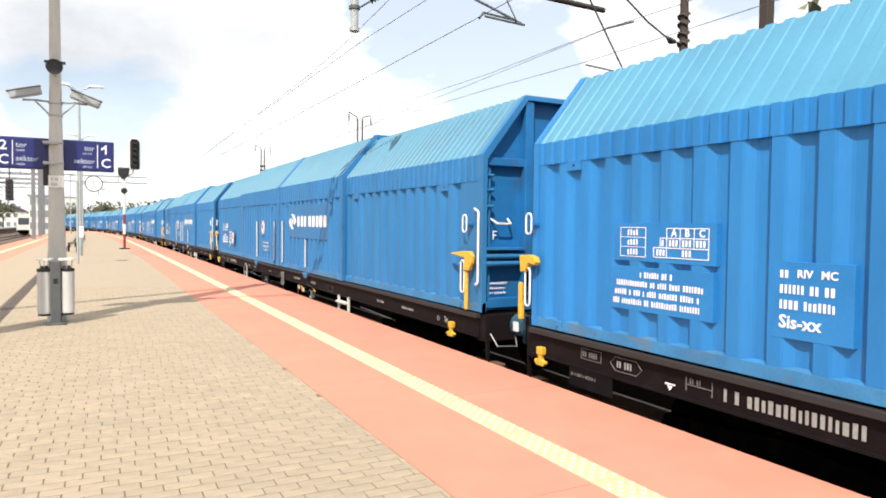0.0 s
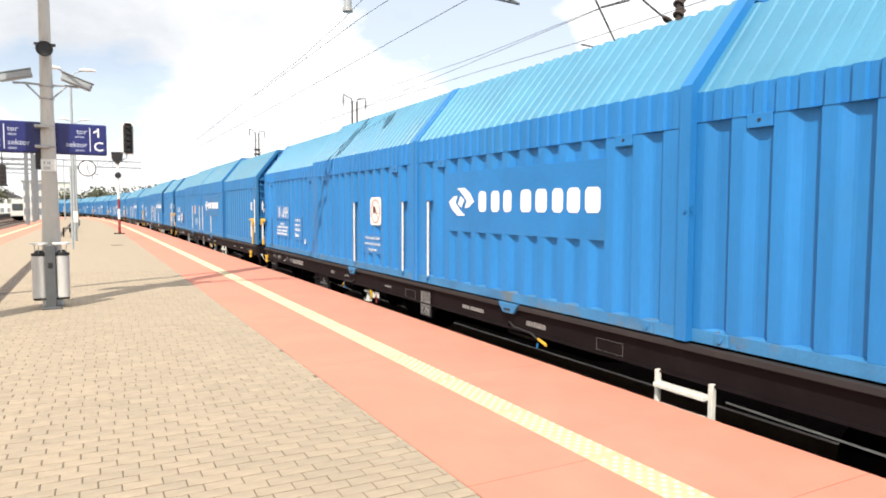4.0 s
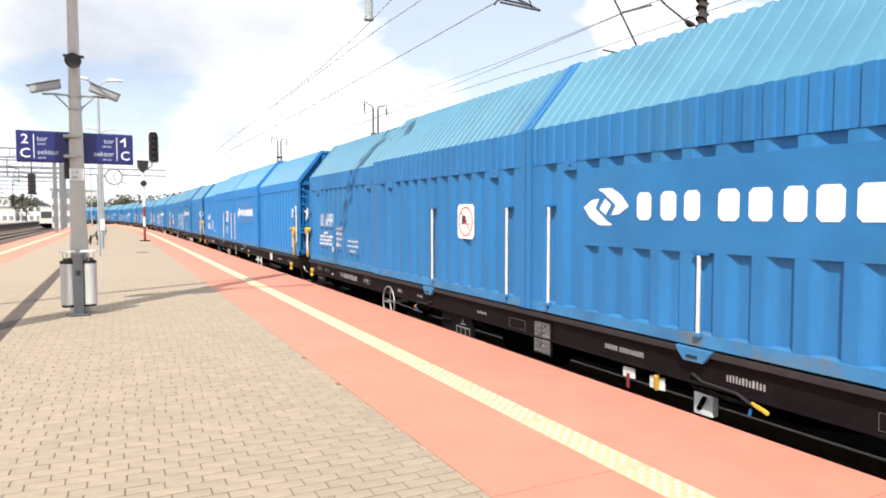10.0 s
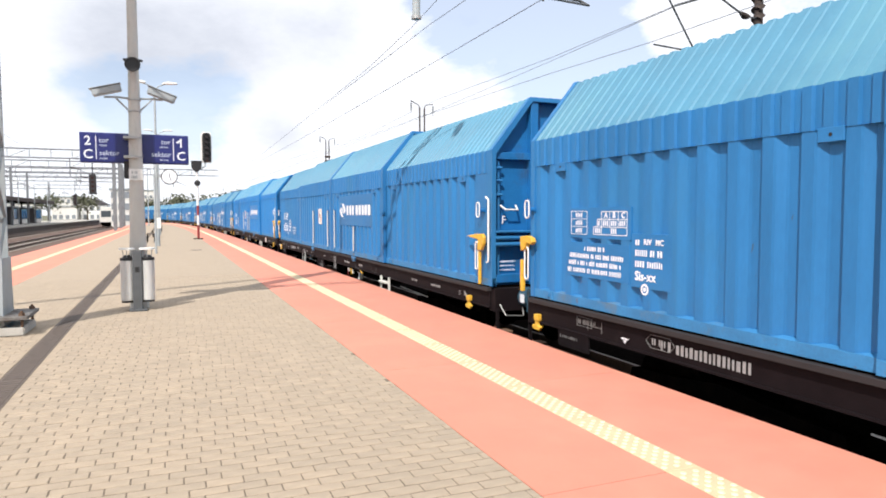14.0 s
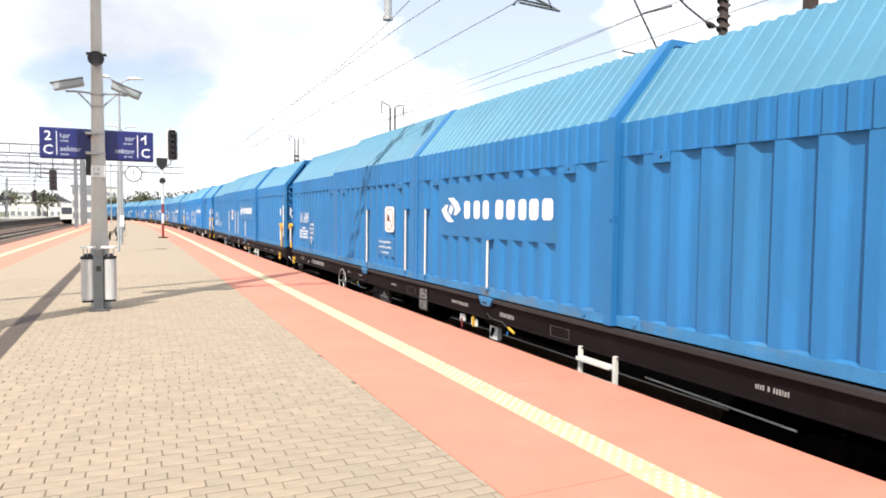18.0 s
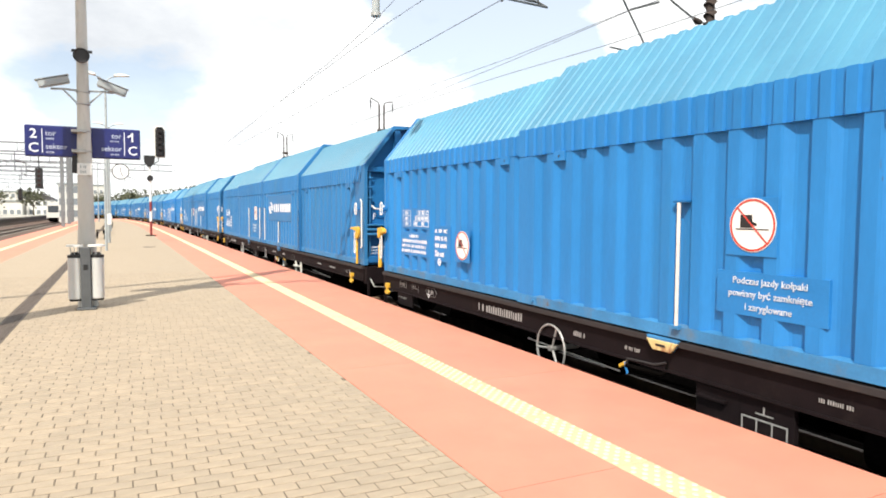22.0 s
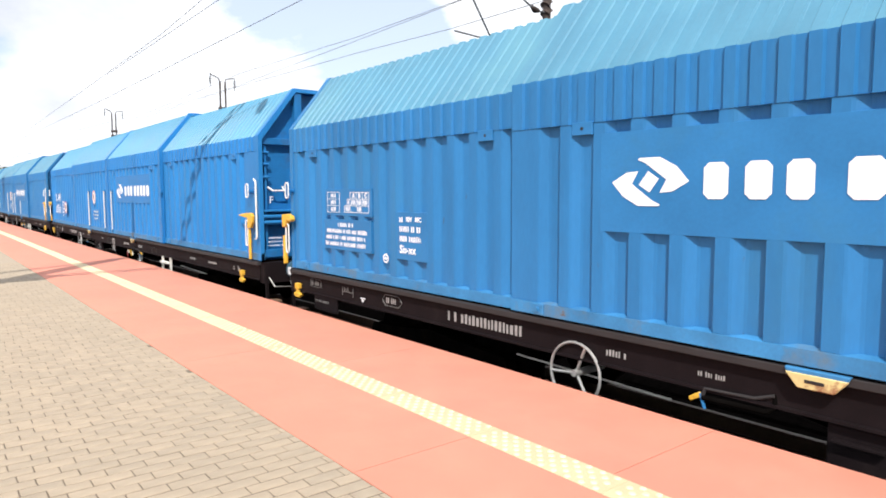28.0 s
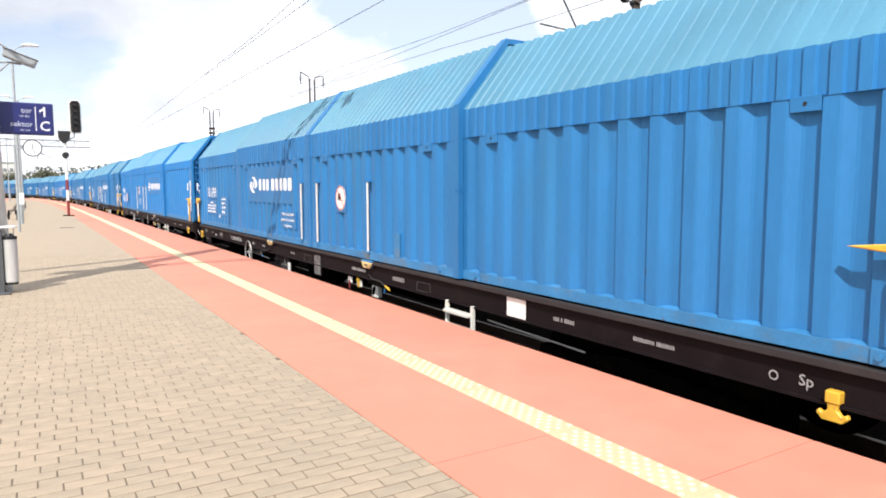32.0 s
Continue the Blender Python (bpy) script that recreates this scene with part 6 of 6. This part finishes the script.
    part("dropper", rod(bmesh.new(), (0.9, 0.3, 0.18), (0.62, 0.3, 0.62), 0.012, n=6), M_POST, r)
    # wires: place across, then heights along the line
    for name, x, nodes in (("contact_wire", 5.3, ((-30, 4.75), (9, 4.74), (25, 4.71), (55, 4.75), (170, 4.5))),
                           ("messenger_wire", 5.3, ((-30, 6.6), (8, 6.4), (12.6, 6.05), (14.9, 5.83), (18.4, 5.63), (28.3, 5.4), (44.8, 5.0), (66, 5.6), (88, 4.8), (110, 5.6), (170, 5.2))),
                           ("auxiliary_wire", 5.3, ((-30, 5.45), (10.8, 5.55), (13.7, 5.59), (30, 5.38))),
                           ("contact_wire", 9.2, ((-30, 4.9), (8.9, 4.98), (11.2, 4.99), (15.1, 5.11), (23.3, 5.25), (60, 5.2), (170, 4.9))),
                           ("auxiliary_wire", 9.2, ((-30, 5.3), (8.6, 5.46), (10.3, 5.52), (15.7, 5.41), (23.3, 5.28), (38.2, 5.37), (60, 5.3), (170, 5.0))),
                           ("messenger_wire", 9.25, ((10.3, 5.55), (15.1, 5.53), (23.0, 5.70), (34.0, 5.44), (54, 5.9), (76, 5.3), (170, 5.4))),
                           ("contact_wire", -6.87, ((-30, 4.7), (170, 4.6))), ("messenger_wire", -6.87, ((-30, 5.4), (10, 6.0), (38, 5.0), (66, 6.1), (92, 5.1), (120, 6.0), (170, 5.3))),
                           ("contact_wire", -10.9, ((-30, 4.7), (170, 4.6))), ("messenger_wire", -10.9, ((-30, 5.4), (10, 6.0), (38, 5.0), (66, 6.1), (92, 5.1), (120, 6.0), (170, 5.3)))):
        pts = []
        for (ya, za), (yb, zb) in zip(nodes, nodes[1:]):
            n = max(1, int((yb - ya) / 5))
            for k in range(n):
                y = ya + (yb - ya) * k / n
                pts.append((x + sway(x, y), y, za + (zb - za) * k / n))
        tagged(part(name, pipe(bmesh.new(), pts, 0.0065, n=5), M_WIRE), "thin dark overhead wire along the track", "wire", "overhead wires")


build_overhead()


def build_gantry(y, x0, x1, z, posts):
    g = thing("overhead_gantry", pose(0, y, -0.95), "grey latticed gantry carrying overhead lines across the tracks", "gantry", "gantries over the left tracks")
    for dz in (0.0, -0.75):
        part("chord", rod(bmesh.new(), (x0, 0, z + dz), (x1, 0, z + dz), 0.062, n=6), M_GANTRY, g)
    n = int((x1 - x0) / 1.6)
    for i in range(n):
        a, b = x0 + (x1 - x0) * i / n, x0 + (x1 - x0) * (i + 1) / n
        part("web_bar", rod(bmesh.new(), (a, 0, z), (a, 0, z - 0.75), 0.03, n=5), M_GANTRY, g)
        if i % 3 == 0:
            part("web_bar", rod(bmesh.new(), (a, 0, z - 0.75), (b, 0, z), 0.03, n=5), M_GANTRY, g)
    for x in posts:
        part("column", rbox(x - 0.14, x + 0.14, -0.14, 0.14, 0.0, z + 0.5, 0.01), M_GANTRY, g)
    for i in range(4):
        x = x0 + (x1 - x0) * (i + 0.5) / 4
        part("drop_post", rod(bmesh.new(), (x, 0, z - 0.75), (x, 0, z - 2.3), 0.045, n=6), M_GANTRY, g)
        part("insulator", rod(bmesh.new(), (x, 0, z - 1.5), (x + 0.7, 0.1, z - 1.7), 0.05, n=8), M_BROWN, g)
        part("steady_arm", rod(bmesh.new(), (x + 0.7, 0.1, z - 1.7), (x + 1.5, 0.1, z - 2.1), 0.025, n=6), M_GANTRY, g)


build_gantry(66, -32, -4.6, 8.05, (-4.6, -19.0, -32.0))
build_gantry(78, -34, -4.9, 7.9, (-4.9, -19.3, -34.0))
build_gantry(92, -38, 5.9, 8.15, (-5.5, -19.6, -38.0))
build_gantry(106, -41, -6.2, 8.3, (-6.2, -20.0, -41.0))
build_gantry(120, -44, -7.0, 8.4, (-7.0, -20.5, -44.0))
build_gantry(150, -50, -15.0, 8.2, (-22.0, -50.0))


def build_far_signal(x, y, z):
    s = thing("hanging_signal", pose(x, y, z), "dark signal head hanging from a gantry", "signal", "signals under the gantries")
    part("head", rbox(-0.28, 0.28, -0.15, 0.15, -1.75, 0.0, 0.04, 2), M_BLACK, s)
    part("hanger", rod(bmesh.new(), (0, 0, -0.05), (0, 0, 6.9 - z), 0.04, n=6), M_STEEL, s)
    for k in range(4):
        part("lens", rod(bmesh.new(), (0, -0.15, -0.3 - 0.38 * k), (0, -0.17, -0.3 - 0.38 * k), 0.12, n=12), M_LENS, s)


build_far_signal(-6.3, 66, 5.0)
build_far_signal(-14.0, 120, 4.6)


def build_second_platform():
    pf = tagged(part("platform_far", ribbon(bmesh.new(), -26.9, -18.1, -1.1, -0.22, LONG_YS[2:]), M_FOOTING), "second platform across the tracks with a pale concrete top", "platform", kind="structure")
    part("platform_top", ribbon(bmesh.new(), -27, -17.95, -0.22, 0.0, LONG_YS[2:]), M_CONC, pf, "pale concrete edge and top")
    c = thing("platform_canopy", pose(-22.4, 100, 0), "dark flat-roofed platform canopy on steel posts", "canopy")
    part("roof", rbox(-2.6, 2.6, -40, 40, 3.55, 3.95, 0.05), M_DARKROOF, c)
    part("fascia", rbox(2.55, 2.7, -40, 40, 3.35, 3.9, 0.02), M_BROWN, c)
    for k in range(14):
        y = -38 + 5.8 * k
        part("post", rbox(-0.12, 0.12, y - 0.12, y + 0.12, 0, 3.55, 0.01), M_STEEL, c)
        part("cross_beam", rbox(-2.4, 2.4, y - 0.08, y + 0.08, 3.35, 3.55, 0.01), M_STEEL, c)
    # added dark panels that fill the dim space under the canopy roof
    for k in range(9):
        y = -37 + 8.7 * k
        part("wind_screen", rbox(-1.75, -1.65, y, y + 5.2, 0.1, 2.75, 0.01), M_FOOTING, c, "dark filler panel under the canopy")
    for k, y in enumerate((66, 77, 90, 104, 114, 121, 133)):
        s = thing("waiting_shelter", pose(-22.2, y, 0), "glazed waiting shelter with dark frames under a canopy", "shelter", "shelters on the second platform")
        for x in (-1.0, 1.0):
            part("glass_wall", rbox(x - 0.02, x + 0.02, -2.2, 2.2, 0.25, 2.3, 0.004), M_GLASS, s)
            for yy in (-2.2, -0.7, 0.7, 2.2):
                part("frame_post", rbox(x - 0.04, x + 0.04, yy - 0.04, yy + 0.04, 0, 2.4, 0.005), M_POST, s)
        part("shelter_roof", rbox(-1.15, 1.15, -2.4, 2.4, 2.4, 2.55, 0.02), M_POST, s)
        part("end_wall", rbox(-1.0, 1.0, -2.26, -2.2, 0.0, 2.4, 0.01), M_DARKROOF, s)
        part("bench", rbox(-0.8, -0.35, -1.9, 1.9, 0.42, 0.48, 0.01), M_BROWN, s)
        part("kick_panel", rbox(0.96, 1.05, -2.2, 2.2, 0.05, 0.75, 0.005), M_PLASTER, s)
    for k in range(7):
        y = 60 + 11.5 * k
        p = thing("platform_lamp", pose(-19.2, y, 0), "thin pale lamp post on the second platform", "street lamp", "lamps on the second platform")
        part("shaft", rod(bmesh.new(), (0, 0, 0), (0, 0, 6.0), 0.05, n=8), M_GREY, p)
        part("lamp_head", rbox(-0.7, 0.1, -0.1, 0.1, 5.95, 6.08, 0.02), M_WHITE, p)


build_second_platform()


def build_house(x0, x1, y0, y1, z, floors, cols, label, flat_roof=True, mat=M_PLASTER):
    h = thing("station_building", pose((x0 + x1) / 2, y0, -1.12), label, "building")
    w, d = (x1 - x0) / 2, y1 - y0
    part("wall", box(bmesh.new(), -w, w, 0, d, 0, z), mat, h)
    if flat_roof:
        part("roof", rbox(-w - 0.25, w + 0.25, -0.25, d + 0.25, z, z + 0.35, 0.03), M_GREY, h, "flat grey roof")
    else:
        part("roof", prism(bmesh.new(), [(-w - 0.3, z), (w + 0.3, z), (0, z + w * 0.55)], "y", -0.3, d + 0.3), M_DARKROOF, h, "dark pitched roof")
    for f in range(floors):
        for c in range(cols):
            x = -w + 2 * w * (c + 0.5) / cols
            zz = 1.2 + f * (z - 0.6) / floors
            fr = part("window", rbox(x - 0.55, x + 0.55, -0.05, 0.02, zz, zz + 1.35, 0.01), M_WHITE, h)
            part("pane", rbox(x - 0.47, x + 0.47, -0.07, -0.04, zz + 0.08, zz + 1.27, 0.005), M_PALE_GLASS, fr)


build_house(-10.3, -5.7, 138, 147, 7.1, 3, 4, "pale plastered three-storey railway building")
build_house(-44, -33.5, 206, 216, 5.4, 2, 6, "pale long two-storey building behind the tracks")
build_house(-29.5, -23.5, 204, 213, 4.6, 1, 4, "low pale plastered building with a flat roof")
build_house(-22.6, -16.2, 208, 216, 5.2, 2, 4, "white plastered house behind the railcar", False, M_WHITE)
build_house(-64, -48, 170, 186, 7.5, 2, 7, "pale plastered house with a dark pitched roof", False)
build_house(-18.5, -5.5, 262, 274, 11.0, 3, 7, "pale plastered station building behind the curve of the train")
build_house(-34.5, -26.5, 245, 260, 8.0, 3, 5, "pale three-storey building in the distance")
build_house(-90, -70, 160, 180, 8.0, 3, 8, "pale three-storey building in the distance")


def build_railcar():
    c = thing("parked_railcar", pose(-10.9, 139, RAIL_TOP), "white railcar with a dark windscreen standing on a track", "train")
    part("body", bev(prism(bmesh.new(), [(-1.4, 0.5), (1.4, 0.5), (1.42, 2.6), (1.1, 3.6), (-1.1, 3.6), (-1.42, 2.6)], "y", 0, 22), 0.08, 2), M_PLASTER, c)
    part("windscreen", rbox(-1.15, 1.15, -0.06, 0.02, 1.7, 2.9, 0.05), M_GLASS, c)
    part("buffer_beam", rbox(-1.3, 1.3, -0.15, 0.1, 0.35, 0.75, 0.03), M_STEEL, c)
    for k in range(6):
        part("side_window", rbox(1.38, 1.46, 2.0 + 3.2 * k, 4.2 + 3.2 * k, 1.6, 2.5, 0.02), M_GLASS, c)
    part("underframe", box(bmesh.new(), -1.1, 1.1, 0.6, 21.5, 0.05, 0.5), M_STEEL, c)


build_railcar()


def build_tree(x, y, h, spread, seed):
    rnd = random.Random(seed)
    t = thing("tree", pose(x, y, -1.12), "dark green leafy tree behind the railway", "tree", "trees in the distance")
    bm = rod(bmesh.new(), (0, 0, 0), (0, 0, h * 0.55), 0.22, 0.12, n=8)
    tips = []
    for k in range(7):
        a = rnd.uniform(0, 6.28)
        z0 = h * rnd.uniform(0.25, 0.5)
        tip = Vector((spread * 0.6 * math.cos(a), spread * 0.6 * math.sin(a), h * rnd.uniform(0.55, 0.85)))
        rod(bm, (0, 0, z0), tip, 0.08, 0.02, n=5)
        tips.append(tip)
    part("trunk", bm, M_BARK, t)
    bm = bmesh.new()
    for k in range(420):
        tip = rnd.choice(tips) if k % 3 else Vector((0, 0, h * 0.75))
        d = Vector((rnd.gauss(0, 1), rnd.gauss(0, 1), rnd.gauss(0, 0.8)))
        c = tip + d * spread * 0.30
        c.z = min(max(c.z, h * 0.28), h)
        r = spread * rnd.uniform(0.06, 0.13)
        n = Vector((rnd.gauss(0, 1), rnd.gauss(0, 1), rnd.gauss(0, 1))).normalized()
        a = n.orthogonal().normalized()
        b = n.cross(a)
        v = [bm.verts.new(c + a * r * math.cos(q) + b * r * math.sin(q) * 0.7 + n * r * 0.25 * math.cos(2 * q)) for q in (0, 1.2, 2.4, 3.6, 4.9)]
        bm.faces.new(v)
    part("crown", bm, M_LEAF, t)
    return t


TREES = [build_tree(24, 150, 9.5, 5.0, 1), build_tree(17, 172, 8.5, 4.5, 2), build_tree(-28.2, 190, 8.0, 3.4, 3)]
build_tree(29.2, 50, 13.2, 1.7, 4)
build_tree(31.0, 19.5, 14.5, 3.4, 5)
for k, (x, y) in enumerate(((30, 190), (14, 205), (-19.6, 191), (38, 160), (9, 225), (-47, 205), (20, 215), (26, 120), (-62, 200), (34, 84), (-6, 260), (-72, 190), (3, 255))):
    copy_thing(TREES[k % 3], pose(x, y, -1.12, 0, 0, 47 * k))


# ---- paving, slab by slab ----
def pave():
    for x0, x1, first, z, label in ((STRIP_B + 0.002, EDGE, 2.1, 0.0, "salmon red coated edge slab"), (BRICK_R + 0.004, STRIP_A - 0.002, 3.0, -0.001, "salmon red coated slab"),
                                    (EDGE_L, STRIP_LB - 0.002, 2.1, 0.0, "salmon red coated edge slab"), (STRIP_LA + 0.002, BRICK_L - 0.004, 3.0, -0.001, "salmon red coated slab")):
        for k in range(-4, 40):
            y0, y1 = first + 3 * k + 0.003, first + 3 * k + 2.997
            part("edge_slab" if x1 - x0 > 1.0 else "inner_slab", ribbon(bmesh.new(), x0, x1, -0.07, z, (y0, y1)), M_RED_FLOOR, PLATFORM, label if k == 0 else "")
    # tactile tiles with staggered studs
    bm = rbox(0, STRIP_B - STRIP_A, 0.002, 0.998, -0.07, 0.002, 0.002)
    rows = 5
    for i in range(rows):
        for j in range(10):
            cx, cy = 0.024 + 0.0455 * i, 0.05 + 0.094 * j + (0.047 if i % 2 else 0)
            if cy < 0.965:
                rod(bm, (cx, cy, 0.0015), (cx, cy, 0.0065), 0.019, 0.015, n=10)
    for f in bm.faces:
        f.material_index = 1 if max(v.co.z for v in f.verts) > 0.004 else 0
    tile = mesh_of(bm, "tactile_tile", M_TACTILE)
    tile.materials.append(M_STUD)
    for k in range(-6, 120):
        y = float(k)
        dx, yaw = bend(y)
        for x in (STRIP_A, STRIP_LB):
            ob = part("tactile_tile", tile, None, PLATFORM)
            ob.matrix_basis = pose(x + dx, y, 0, 0, 0, yaw) if x > 0 else pose(x, y, 0)
    # drain channel
    for k in range(-4, 50):
        dx = sway(-1.36, k)
        bm = box(bmesh.new(), -1.47 + dx, -1.26 + dx, k + 0.004, k + 0.996, -0.06, -0.004)
        for j in range(12):
            box(bm, -1.45 + dx, -1.28 + dx, k + 0.02 + 0.08 * j, k + 0.065 + 0.08 * j, -0.005, 0.0005)
        part("drain_grate", bm, M_DRAIN, PLATFORM, "dark drain grating" if k == 0 else "")
    # bricks, in courses across the platform
    rnd = random.Random(5)
    L, W, g, gy = 0.2, 0.1, 0.007, 0.011
    t = 0.003

    def brick(bm, x0, x1, y0, y1, dz):
        lo = [bm.verts.new(p) for p in ((x0, y0, -0.03), (x1, y0, -0.03), (x1, y1, -0.03), (x0, y1, -0.03))]
        mid = [bm.verts.new(p) for p in ((x0, y0, dz - t), (x1, y0, dz - t), (x1, y1, dz - t), (x0, y1, dz - t))]
        hi = [bm.verts.new(p) for p in ((x0 + t, y0 + t, dz), (x1 - t, y0 + t, dz), (x1 - t, y1 - t, dz), (x0 + t, y1 - t, dz))]
        for i in range(4):
            j = (i + 1) % 4
            bm.faces.new((lo[i], lo[j], mid[j], mid[i]))
            bm.faces.new((mid[i], mid[j], hi[j], hi[i]))
        bm.faces.new(hi)

    one = mesh_of(bm_brick(brick, L - g, W - gy), "brick", M_BRICK)
    rest = bmesh.new()
    course, y = 0, -8.0
    while y < 17.0:
        shift = (course * L / 2 + 0.012 * (course % 3)) % L
        for lo, hi in ((BRICK_L, -1.478), (-1.252, BRICK_R)):
            x = lo - shift
            while x < hi:
                a, b = max(x, lo), min(x + L, hi)
                if hi - b < 0.032:
                    b = hi
                if hi == BRICK_R and b == hi:
                    b -= rnd.choice((0.0, 0.0, 0.001, 0.003))   # chipped, uneven ends along the coated strip
                if b - a > 0.03:
                    dz = rnd.uniform(-0.0025, 0.0)
                    if abs(b - a - L) < 0.001 and b < hi and 2.6 < y < 4.9 and -0.55 < x:
                        ob = part("brick", one, None, PLATFORM)
                        ob.matrix_basis = pose((a + b) / 2, y + W / 2, dz, rnd.uniform(-0.4, 0.4), rnd.uniform(-0.3, 0.3), rnd.uniform(-0.4, 0.4))
                    else:
                        brick(rest, a + g / 2, b + 0.001 if hi == BRICK_R and b > hi - 0.01 else b - g / 2, y + gy / 2, y + W - gy / 2, dz)
                x += L
        y += W
        course += 1
    tagged(part("paving_bricks", rest, M_BRICKS, PLATFORM), "buff concrete paving bricks laid in courses", kind="stuff")
    for lo, hi in ((BRICK_L, -1.478), (-1.252, BRICK_R)):
        part("paving_far", ribbon(bmesh.new(), lo, hi, -0.03, -0.001, [y] + [q for q in PLAT_YS if q > 17]), M_BRICKS, PLATFORM)


def bm_brick(brick, l, w):
    bm = bmesh.new()
    brick(bm, -l / 2, l / 2, -w / 2, w / 2, 0.0)
    return bm


pave()


motions()
